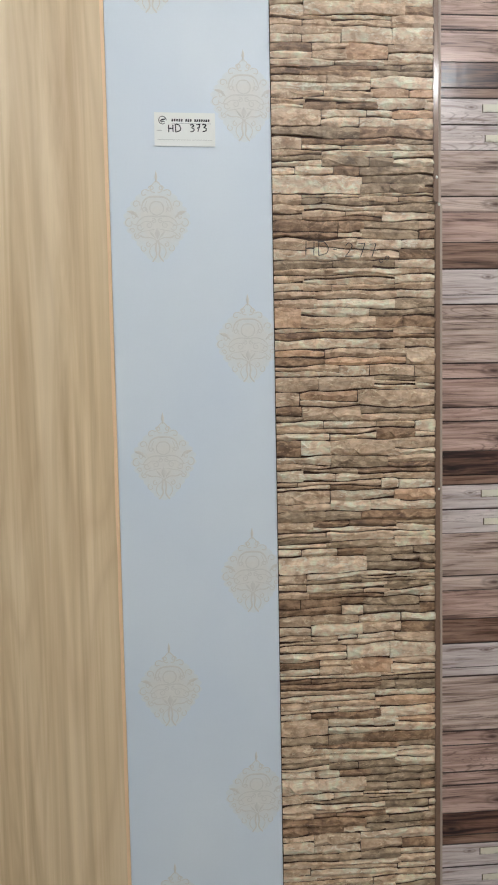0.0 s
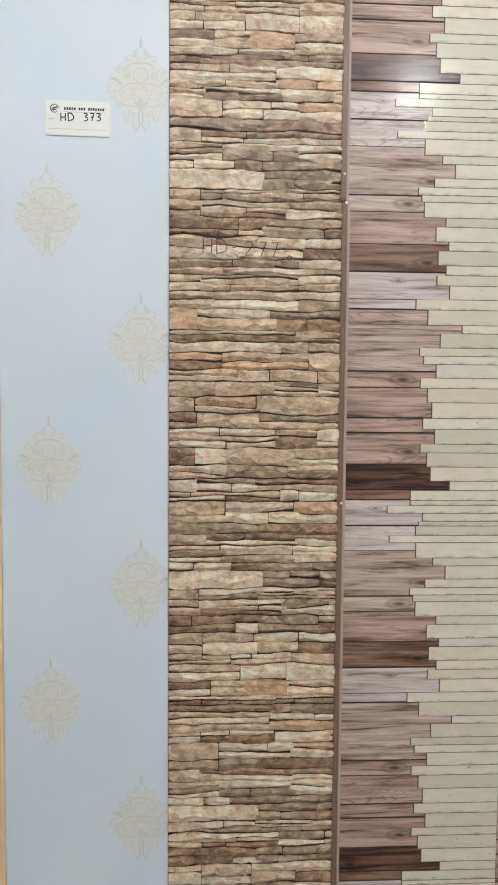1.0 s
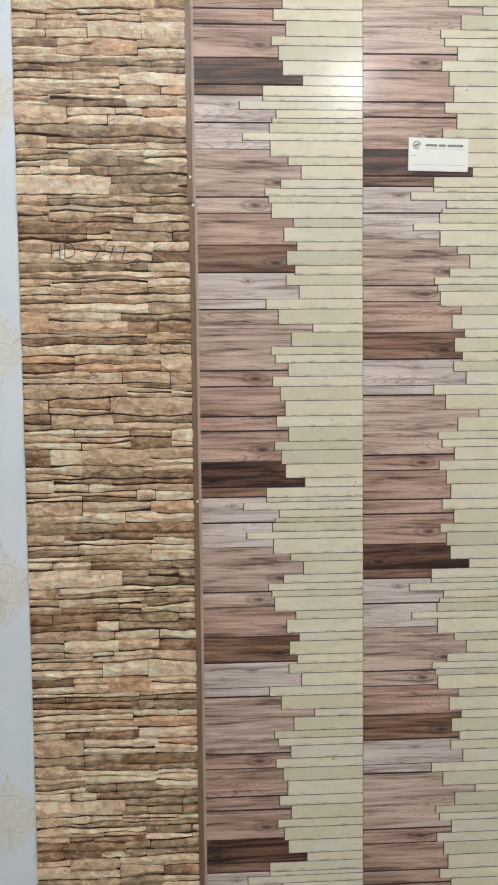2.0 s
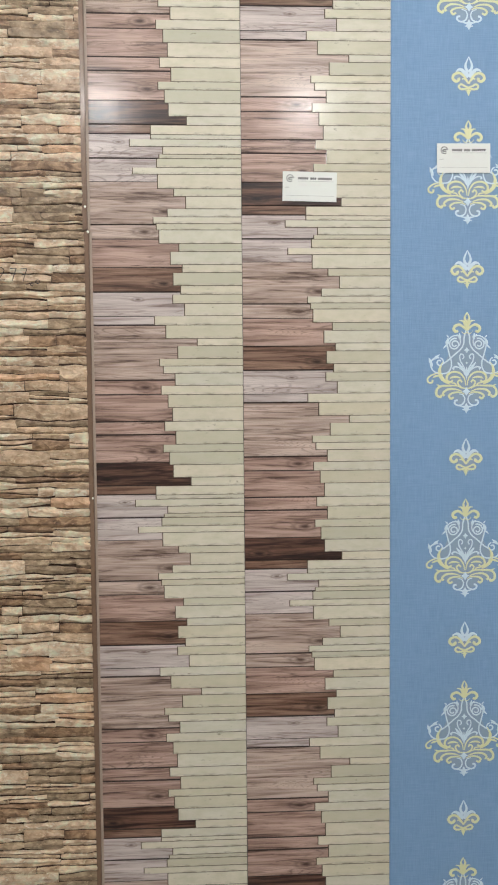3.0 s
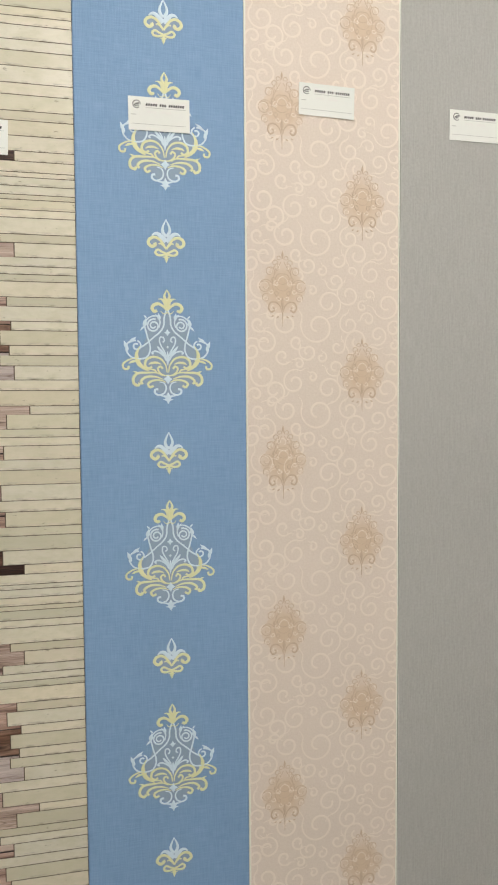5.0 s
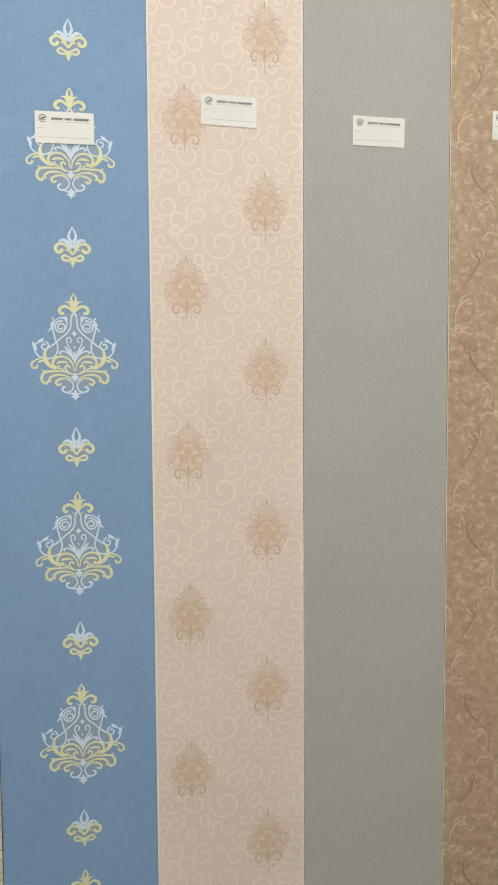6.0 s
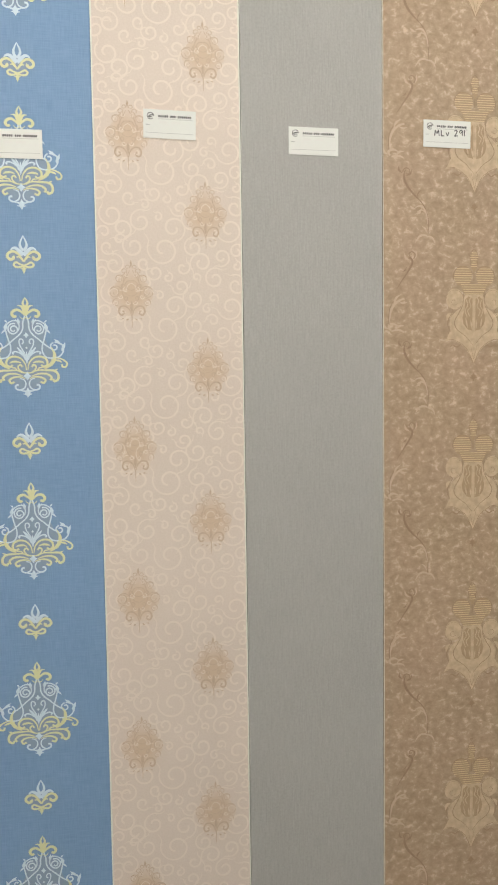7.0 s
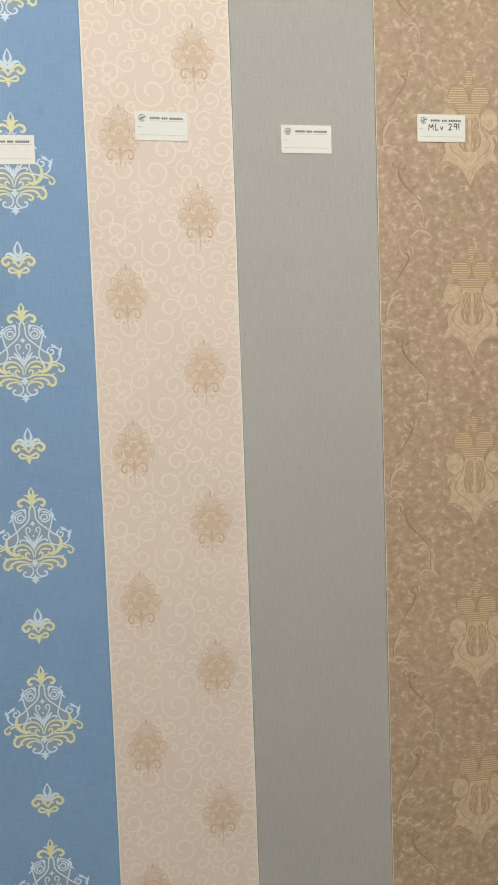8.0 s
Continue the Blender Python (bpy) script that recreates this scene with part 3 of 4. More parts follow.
LOWER = (
    (35, (155, "ptp"), (215, "tb"), (250, "pp")), (33, (38, "b"), (83, "p"), (173, "t"), (250, "tp")), (24, (83, "pt"), (173, "g"), (250, "tb")),
    (23, (38, "p"), (126, "gp"), (250, "bt")), (20, (82, "tp"), (162, "tb"), (250, "p")), (40, (82, "tt"), (182, "pp"), (250, "op")))
FOOT = (
    (20, (92, "tt"), (182, "pt"), (250, "t")), (30, (106, "tp"), (250, "p")), (30, (62, "bp"), (112, "tt"), (176, "o"), (250, "tp")), (17, (160, "pb"), (250, "tg")))
TILE = UPPER + FIELD + MIDDLE + LOWER + FIELD + FOOT
STONE_PERIOD = 0.929


def edge_wave(x, z):
    """The wander of the joints, the same for the stones on both sides."""
    return 0.0036 * noise.noise((x * 20, 3.1, z * 160)) + 0.0014 * noise.noise((x * 70, 7.7, z * 300))


def stone(bm, x0, x1, z0, z1, w, mat, rnd, low=0.0, high=0.0):
    """A split ledge stone: sharp edges, and a broken crest that wanders over its face."""
    wide = x1 - x0
    n = max(3, int(wide / 0.009))
    tall = z1 - z0
    depth = min(rnd.uniform(0.0030, 0.0062), 0.0014 + tall * 0.28)
    tilt = rnd.uniform(-0.0016, 0.0016)
    gap = [rnd.uniform(0.0004, 0.0026) if rnd.random() < 0.5 else 0.0002 for _ in (0, 1)]
    sag = [rnd.uniform(0.0, 0.0016) if rnd.random() < 0.35 else 0.0 for _ in (0, 1)]
    crest = rnd.uniform(0.30, 0.80)
    sway = rnd.uniform(0.1, 0.45)
    phase = rnd.uniform(0, 50)
    lean = rnd.uniform(0.50, 0.9)
    under = rnd.uniform(0.02, 0.65)
    steps = [i / n + (rnd.uniform(-0.3, 0.3) / n if 0 < i < n else 0.0) for i in range(n + 1)]
    rows = []
    for i, s in enumerate(steps):
        end = i in (0, n)
        x = x0 + 0.0002 + (wide - 0.0004) * s
        if end:
            x += rnd.uniform(-0.0008, 0.0002) * (1 if i else -1)
        zt = z1 + edge_wave(x, z1) + high * (s - 0.5) - sag[0] * (1 - s) - sag[1] * s + rnd.uniform(-0.0004, 0.0003)
        zb = z0 + gap[0] * (1 - s) + gap[1] * s + edge_wave(x, z0) + low * (s - 0.5) + rnd.uniform(-0.0003, 0.0004)
        if end:
            worn = min(0.0012, max(0.0, zt - zb) * rnd.uniform(0.0, 0.15))
            zt -= worn
            zb += worn * rnd.uniform(0.3, 1.0)
        if zt - zb < 0.0024:
            zt = zb + 0.0024
        h = zt - zb
        d = max(0.0008, (depth + tilt * (s - 0.5)) * (0.85 if end else 1.0) + rnd.uniform(-0.0005, 0.0005))
        lz = zb + h * min(0.86, max(0.14, crest + sway * noise.noise((x * 55, phase, 0.3)) * 1.6 + rnd.uniform(-0.1, 0.1)))
        m1 = d * (lean + 0.25 * noise.noise((x * 60, phase, 4.0)))
        m2 = d * (under + 0.3 * noise.noise((x * 50, phase, 9.0)))
        e = min(h * 0.08, 0.0006)
        prof = ((zt, 0.0), (zt - e, max(0.0004, m1)), (lz, d), (zb + e, max(0.0004, m2)), (zb, 0.0))
        rows.append([bm.verts.new((min(max(x, 0.0005), w - 0.0005), -y, z)) for z, y in prof])
    for a, b in zip(rows, rows[1:]):
        for q in range(4):
            f = bm.faces.new((a[q], a[q + 1], b[q + 1], b[q]))
            f.material_index = mat
    for r in (rows[0], rows[-1][::-1]):
        bm.faces.new(r).material_index = mat


def stone_panel():
    e, w = panel(2, "wall panel of thin stacked ledge stones in cream and brown")
    board(e, w, GROUT, None, 0.0015)
    rnd = random.Random(4)
    scale = STONE_PERIOD / (sum(b[0] for b in TILE) / 1000)
    keys = "ptobg"
    rest = bmesh.new()
    for rep in (-1, 0, 1, 2):
        z = 1.877 + 0.0 - rep * STONE_PERIOD
        for band in TILE:
            h = band[0] / 1000 * scale
            left = 0.0
            for right, tones in band[1:]:
                cuts = [1.0] + sorted((1 - (i + rnd.uniform(-0.22, 0.22)) / len(tones) for i in range(1, len(tones))), reverse=True) + [0.0]
                slopes = [0.0] + [rnd.uniform(-0.0045, 0.0045) if right / 250 - left > 0.25 else 0.0 for _ in cuts[1:-1]] + [0.0]
                for tone, a, b, high, low in zip(tones, cuts, cuts[1:], slopes, slopes[1:]):
                    x0, x1 = left * w, right / 250 * w
                    if right < 250:
                        x1 += rnd.choice((0.0, 0.0, 0.003, 0.006, 0.010))
                    z1, z0 = z - h * (1 - a), z - h * (1 - b)
                    if z0 < 0.01 or z1 > TOP - 0.01:
                        continue
                    spans = [(x0, x1, high, low)]
                    if x1 - x0 > 0.085 and z1 - z0 < 0.024 and rnd.random() < 0.45:
                        cut = x0 + (x1 - x0) * rnd.uniform(0.3, 0.7)
                        spans = [(x0, cut, 0.0, 0.0), (cut, x1, 0.0, 0.0)]
                    for xa, xb, hi, lo in spans:
                        if 0.70 < z0 < 1.94:
                            bm = bmesh.new()
                            stone(bm, xa, xb, z0, z1, w, 0, rnd, lo, hi)
                            part("stone", bm, STONE[tone], e)
                        else:
                            stone(rest, xa, xb, z0, z1, w, keys.index(tone), rnd, lo, hi)
                left = right / 250
            z -= h
    tagged(part("stonework", rest, [STONE[k] for k in keys], e), "cream and brown ledge stones", kind="stuff")
    return e


stones = stone_panel()
pen_writing("HD- 277", 20, 1.4, stones, (0.048, -0.0079, 1.606), radians(2), "thin black marker character of HD-277")
bm = bmesh.new()
stroke(bm, spiral(0, 0, 3.0, 2.0, 30, 0.9, 14), 1.2)
stroke(bm, spiral(9, 4, 3.4, 2.6, 10, 1.0, 14), 1.2)
part("ink_mark", bm, INK, stones, "black marker scribble", (0.162, -0.0079, 1.597))

# brown joiner between the stone and plank panels
joiner = tagged(new("joiner_strip"), "dark brown joiner strip between stone and plank panels", "trim")
joiner.location = (0.251, 0, 0)
for z0, z1, shift in ((0.002, 1.682, 0.0015), (1.684, TOP, -0.0005)):
    bm = bmesh.new()
    box(bm, -0.0055 + shift, 0.0025 + shift, -0.0050, -0.0008, z0, z1, 0, 0.0012)
    part("rib", bm, JOINER, joiner)
    bm = bmesh.new()
    box(bm, 0.0028 + shift, 0.0068 + shift, -0.0036, -0.0012, z0, z1, 0, 0.0008)
    part("lip", bm, JOINERLIP, joiner, "lighter taupe lip")
for x, z, r in ((-0.001, 1.721, 0.0018), (0.0025, 1.681, 0.0020), (0.002, 1.250, 0.0016)):
    bm = bmesh.new()
    bmesh.ops.create_uvsphere(bm, u_segments=12, v_segments=8, radius=r, matrix=Matrix.Translation((x, -0.0050, z)) @ Matrix.Diagonal((1, 0.4, 1.2, 1)))
    part("fixing", bm, EDGE, joiner, "small white fixing dab")

# ---- the blue damask panel ----
blue, w = panel(5, "blue linen-look wall panel with yellow and silver damask motifs")
board(blue, w, BLUE, None, 0.003)
G, Y, S = 0, 1, 2


C = 3


def damask_mesh():
    """The large motif, drawn to the right of its axis from the foot up and mirrored."""
    bm = bmesh.new()

    def line(*pts, w0=7, w1=7, mat=S, belly=0.0, height=0.0005):
        both(bm, path(*[(x * 0.282, z * 0.282) for x, z in pts]), w0 * 0.282, w1 * 0.282, mat, height, belly * 0.282)

    def blade(x0, z0, x1, z1, w, mat=S, bend=0.0):
        for k in (1, -1):
            leaf(bm, x0 * 0.282 * k, z0 * 0.282, x1 * 0.282 * k, z1 * 0.282, w * 0.282, mat, 0.0007, bend * k)

    half = [(0, 505), (22, 462), (60, 456), (98, 442), (112, 400), (108, 352), (124, 312), (150, 292), (160, 250), (144, 208), (118, 182),
            (150, 160), (172, 140), (170, 112), (110, 100), (74, 88), (66, 62), (30, 54), (0, 40)]
    half = [(x * 0.282, z * 0.282) for x, z in half]
    patch(bm, half + flip(half)[-2:0:-1], G, 0.00022)
    # crown
    line((0, 532), (9, 548), (13, 566), (0, 596), w0=12, w1=3, mat=C, belly=6)
    line((0, 486), (5, 512), (9, 538), w0=6, w1=22, mat=C)
    line((4, 512), (16, 536), (30, 546), (46, 546), w0=22, w1=2, mat=C)
    line((4, 490), (18, 506), (43, 522), (68, 516), (78, 498), (66, 482), (52, 488), w0=8, w1=13, mat=C, belly=6)
    line((2, 480), (12, 470), (24, 474), (34, 486), w0=8, w1=2, mat=C)
    # stems that swing out
    line((5, 488), (16, 450), (19, 410), (37, 378), (72, 348), (112, 313), (142, 294), w0=8, w1=8)
    # volutes
    both(bm, spiral(72 * 0.282, 408 * 0.282, 2.6, 10.0, 200, 1.75, 32), 2.1, 2.4, S)
    line((44, 398), (38, 424), (44, 450), (62, 459), (86, 454), (108, 437), (117, 410), (112, 380), (103, 345), (92, 308), (93, 273), (112, 243),
         (150, 236), (190, 246), (213, 276), (212, 308), (192, 326), (164, 330), w0=6, w1=8, belly=1)
    blade(112, 446, 122, 394, 20)
    blade(117, 408, 142, 382, 9)
    blade(106, 446, 122, 462, 8)
    blade(40, 430, 45, 474, 16)
    blade(46, 450, 62, 468, 8)
    both(bm, spiral(162 * 0.282, 303 * 0.282, 7.4, 2.4, 100, 1.1, 20), 2.2, 2.6, S)
    blade(206, 280, 226, 330, 17)
    blade(206, 314, 160, 350, 15)
    blade(214, 268, 204, 300, 12)
    # heart and middle leaves
    line((26, 322), (17, 331), (22, 347), (37, 349), (42, 333), (37, 310), (24, 287), (13, 268), (9, 250), w0=7, w1=7)
    for z, r in ((373, 17), (130, 26), (298, 8)):
        leaf(bm, 0, (z - r) * 0.282, 0, (z + r) * 0.282, r * 0.3, S, 0.0007)
        leaf(bm, -r * 0.27, z * 0.282, r * 0.27, z * 0.282, r * 0.26, S, 0.0008)
    leaf(bm, 0, 200 * 0.282, 0, 278 * 0.282, 4.6, S, 0.0007)
    leaf(bm, -4.2, 246 * 0.282, 4.2, 246 * 0.282, 2.6, S, 0.0008)
    line((8, 226), (22, 262), (42, 286), (54, 302), w0=5, w1=3, belly=10)
    line((16, 246), (42, 268), (66, 276), (82, 268), (74, 260), w0=5, w1=8, belly=2)
    # yellow acanthus
    line((142, 303), (160, 268), (160, 235), (147, 208), (125, 188), (100, 173), w0=4, w1=4, mat=Y, belly=18)
    blade(150, 222, 128, 180, 12, Y)
    blade(134, 196, 92, 178, 9, Y)
    line((142, 228), (172, 238), (207, 228), (232, 208), (228, 186), (207, 184), (203, 200), w0=5, w1=11, mat=Y, belly=2)
    line((160, 224), (182, 222), (203, 212), w0=3, w1=3, mat=Y, belly=9)
    line((4, 165), (12, 205), (40, 238), (80, 246), (112, 230), (118, 200), (98, 186), (82, 196), w0=5, w1=11, mat=Y, belly=4)
    line((34, 208), (58, 216), (86, 214), (100, 206), w0=3, w1=3, mat=Y, belly=9)
    line((2, 150), (20, 150), (44, 165), (52, 186), (38, 197), (27, 184), w0=5, w1=10, mat=Y, belly=2)
    line((56, 160), (70, 178), (92, 180), w0=4, w1=3, mat=Y, belly=5)
    line((28, 148), (60, 164), (110, 164), (155, 161), (178, 141), (178, 110), (156, 98), (148, 112), w0=4, w1=13, mat=Y, belly=5)
    line((26, 130), (65, 143), (112, 142), (140, 122), (132, 104), w0=4, w1=12, mat=Y, belly=4)
    line((12, 114), (40, 125), (80, 122), (104, 106), (94, 88), (76, 96), w0=4, w1=11, mat=Y, belly=4)
    blade(150, 160, 182, 172, 8, Y)
    # foot
    line((44, 116), (20, 108), (10, 84), (20, 58), (46, 47), (68, 57), (68, 74), (52, 78), w0=5, w1=11, belly=1)
    leaf(bm, 0, 0, 0, 62 * 0.282, 8, S, 0.0008)
    line((0, 34), (18, 40), (44, 44), w0=18, w1=2)
    line((0, 20), (14, 22), (26, 24), w0=13, w1=2)
    return bm


def fleur_mesh():
    bm = bmesh.new()
    patch(bm, [(0, 40), (18, 37), (23, 30), (15, 20), (14, 12), (0, 9), (-14, 12), (-15, 20), (-23, 30), (-18, 37)], G, 0.00022)
    both(bm, path((0, 38), (4.5, 44), (5, 51), (0, 63)), 4.0, 1.0, S, 0.0007, belly=1.5)
    both(bm, path((0, 31), (6, 37), (12, 42), (17, 42), (21, 39)), 6.5, 1.4, S, 0.0006, belly=1)
    both(bm, path((0, 20), (5, 28), (10, 34), (17, 37), (24, 34), (26, 28), (21, 23.5), (16, 26), (17, 29)), 2.6, 4.4, Y, belly=0.8)
    both(bm, path((0, 20), (4, 25), (8, 28), (11, 27)), 2.6, 2.0, Y)
    both(bm, path((0, 14), (6, 16), (12, 19), (16, 16), (14, 12), (8, 11), (0, 13)), 2.4, 3.0, Y, belly=0.6)
    leaf(bm, 0, 0, 0, 14, 5, Y)
    leaf(bm, -5.5, 8.5, 5.5, 8.5, 3, Y, 0.0007)
    return bm


GAIN[0] = 1.06
PRINTS = [SHADOW, YELLOW, SILVER]
motif = print_part("damask_motif", damask_mesh(), PRINTS + [YELLOW], blue, "yellow and silver damask motif", (0.1285, -0.0004, 1.3835), ["acanthus", "silver_vine", "crown"])
fleur = print_part("fleur_motif", fleur_mesh(), PRINTS, blue, "small yellow and silver fleur motif", (0.1285, -0.0004, 1.2785), ["yellow_scroll", "silver_bud"])
for i in range(-4, 4):
    if i:
        repeat(motif, (0.1285, -0.0004, 1.3835 + 0.3118 * i))
        repeat(fleur, (0.1285, -0.0004, 1.2785 + 0.3118 * i))

GAIN[0] = 1.0

# ---- the cream scroll panel ----
cream, w = panel(6, "cream wall panel with white scrolls and beige damask motifs")
board(cream, w, CREAM, EDGE, 0.0028)
CREAM_PERIOD = 0.2655


# scrolls of one repeat: centre from the side and from the foot in mm, radius (negative: wound the other way), outer end in degrees
SCROLLS_NEAR = ((8, 55, 19, 60), (14, 120, -13, 200), (27, 17, 21, 150), (44, 126, 19, 250), (30, 66, -18, 90), (40, 108, 10, 20), (63, 97, 20, 110), (76, 6, 20, 80),
                (80, 68, -12, 300), (98, 53, 15, 160), (105, 14, -8, 100), (114, 92, 28, 170))
SCROLLS_FAR = ((131, 128, 22, 290), (146, 61, -13, 40), (142, 29, 15, 200), (165, 96, 17, 120), (164, 9, 20, 130), (178, 70, -20, 210), (169, 45, 8, 330), (201, 43, 19, 70),
               (196, 104, -12, 160), (213, 80, 16, 260), (228, 127, 23, 210), (238, 32, -19, 100))


def scroll_tile(w, h):
    """Raised white scrolls of one repeat of the print, each with a tail that runs to its neighbour."""
    bm = bmesh.new()

    def inside(pts):
        return [(min(max(x, 2.0), w - 2.0), z) for x, z in pts]

    spots = list(SCROLLS_NEAR + SCROLLS_FAR)
    rnd = random.Random(11)
    for size, tries in ((17, 300), (13, 500), (9, 700)):
        for _ in range(tries):
            x, z = rnd.uniform(8, w - 8), rnd.uniform(0, h)
            if all(math.hypot(x - p[0], min(abs(z - p[1]), h - abs(z - p[1]))) > size + abs(p[2]) * 0.96 for p in spots):
                spots.append((x, z, size * rnd.choice((-1, 1)), rnd.uniform(0, 360)))
    for x, z, r, a in spots:
        turn = 1 if r > 0 else -1
        r = abs(r)
        pts = spiral(x, z, r, r * 0.24, a, turn * (1.25 if r > 14 else 1.0), int(14 + r))
        stroke(bm, inside(pts), 2.4, 3.2, 0, 0.00016, belly=0.8)
        ex, ez = pts[0]
        ta = radians(a) - turn * math.pi / 2
        mid = (ex + math.cos(ta) * r * 0.4, ez + math.sin(ta) * r * 0.4)
        tip = (mid[0] + math.cos(ta + turn * 0.7) * r * 0.45, mid[1] + math.sin(ta + turn * 0.7) * r * 0.45)
        stroke(bm, inside(path((ex, ez), mid, tip)), 2.4, 0.8, 0, 0.00016)
        stroke(bm, inside([(ex, ez), (ex + math.cos(ta - turn * 0.9) * 5, ez + math.sin(ta - turn * 0.9) * 5)]), 2.4, 0.5, 0, 0.00016)
    return bm


def cartouche_mesh():
    bm = bmesh.new()
    half = ((46, 2), (41, 7), (34, 12), (29, 21), (20, 25), (14, 30), (7, 37), (-3, 38), (-12, 33), (-20, 28), (-28, 22), (-36, 16), (-38, 4))
    right = []
    for (za, xa), (zb, xb) in zip(half, half[1:]):
        for i in range(4):
            k = 0.93 + 0.07 * math.sin(math.pi * i / 4)
            right.append(((xa + (xb - xa) * i / 4) * k, za + (zb - za) * i / 4))
    patch(bm, right + flip(right)[::-1], 0, 0.0002)
    # bud, lobes down the sides
    leaf(bm, 0, 44, 0, 57, 3.4, 1)
    for r, x, z, a, t in ((4, 6, 45, 210, -1.0), (5, 12, 38, 220, -1.1), (8, 20, 25, 215, -1.2), (6, 21, 25, 40, 0.7), (12, 27, 2, 150, -1.0), (8, 27, 3, 30, 0.9),
                          (7, 26, -15, 110, -1.0), (5, 9, 30, 0, 1.0), (4, 14, 14, 180, 1.0), (4, 10, -8, 60, 1.1)):
        both(bm, spiral(x, z, r, r * 0.45, a, t, 16), 1.3, 1.0, 1, 0.0004)
    # frame and lattice of the middle
    both(bm, path((0, 22), (7, 21), (11, 14), (6, 8), (0, 6)), 1.3, 1.3, 1, 0.0004)
    both(bm, path((2, 40), (6, 33), (12, 22), (16, 8), (12, -8), (4, -18)), 1.1, 1.2, 1, 0.0004)
    both(bm, path((0, -4), (6, -2), (12, 4), (17, 12)), 1.0, 0.8, 1, 0.0004)
    # dark volutes at the foot, stalk and drops
    both(bm, path((1, -36), (4, -27), (11, -21), (19, -22), (22, -30), (18, -36), (13, -33), (15, -29)), 1.4, 2.6, 1, 0.0005, belly=0.8)
    leaf(bm, 0, -34, 0, -12, 5, 1)
    stroke(bm, [(0, -58), (0, -48), (0, -36)], 0.7, 1.8, 1)
    for k in (1, -1):
        leaf(bm, 5 * k, -42, 10 * k, -45, 2.2, 1)
        leaf(bm, 13 * k, -41, 18 * k, -43, 1.8, 1)
    # pale threads laid over the beige field
    for r, x, z, a, t in ((5, 20, 26, 60, 1.1), (9, 27, 3, 0, 0.8), (5, 25, -15, 300, 1.0), (5, 14, -27, 200, 0.8), (4, 7, 32, 40, 1), (5, 9, 8, 90, -1), (4, 17, -4, 0, -1), (4, 6, -14, 180, 1)):
        both(bm, spiral(x + 0.8, z - 1.2, r, r * 0.3, a, t, 14), 1.4, 1.0, 2, 0.0005)
    both(bm, path((0, 18), (6, 14), (10, 6), (20, 6)), 1.2, 0.8, 2, 0.0005)
    return bm


HALF = CREAM_PERIOD / 2
tile = part("scroll_band", scroll_tile(w * 1000, HALF * 1000), SCROLL, cream, "raised white scrolls", (0, -0.0003, 1.011))
for i in range(-7, 12):
    if i:
        again(tile, (0, -0.0003, 1.011 + HALF * i))
cart = print_part("cartouche", cartouche_mesh(), [GOLDFILL, GOLDLINE, SCROLL], cream, "beige damask motif", (0.058, -0.0006, 1.293), ["scrollwork", "pale_scrollwork"])
for i in range(-4, 5):
    if i and 0.06 < 1.293 + CREAM_PERIOD * i < 2.38:
        repeat(cart, (0.058, -0.0009, 1.293 + CREAM_PERIOD * i))
    if 0.06 < 1.428 + CREAM_PERIOD * i < 2.38:
        repeat(cart, (0.187, -0.0009, 1.428 + CREAM_PERIOD * i))

# ---- the plain grey panel ----
grey, w = panel(7, "plain grey wall panel with fine fibre texture", 0.0006)
board(grey, w, GREY, GREYEDGE, 0.0014)

# ---- the brown embossed panel ----
brown, w = panel(8, "mottled brown wall panel with embossed urn motifs and vines", 0.0005)
board(brown, w, BROWN, EDGE, 0.0014)
BROWN_PERIOD = 0.3075


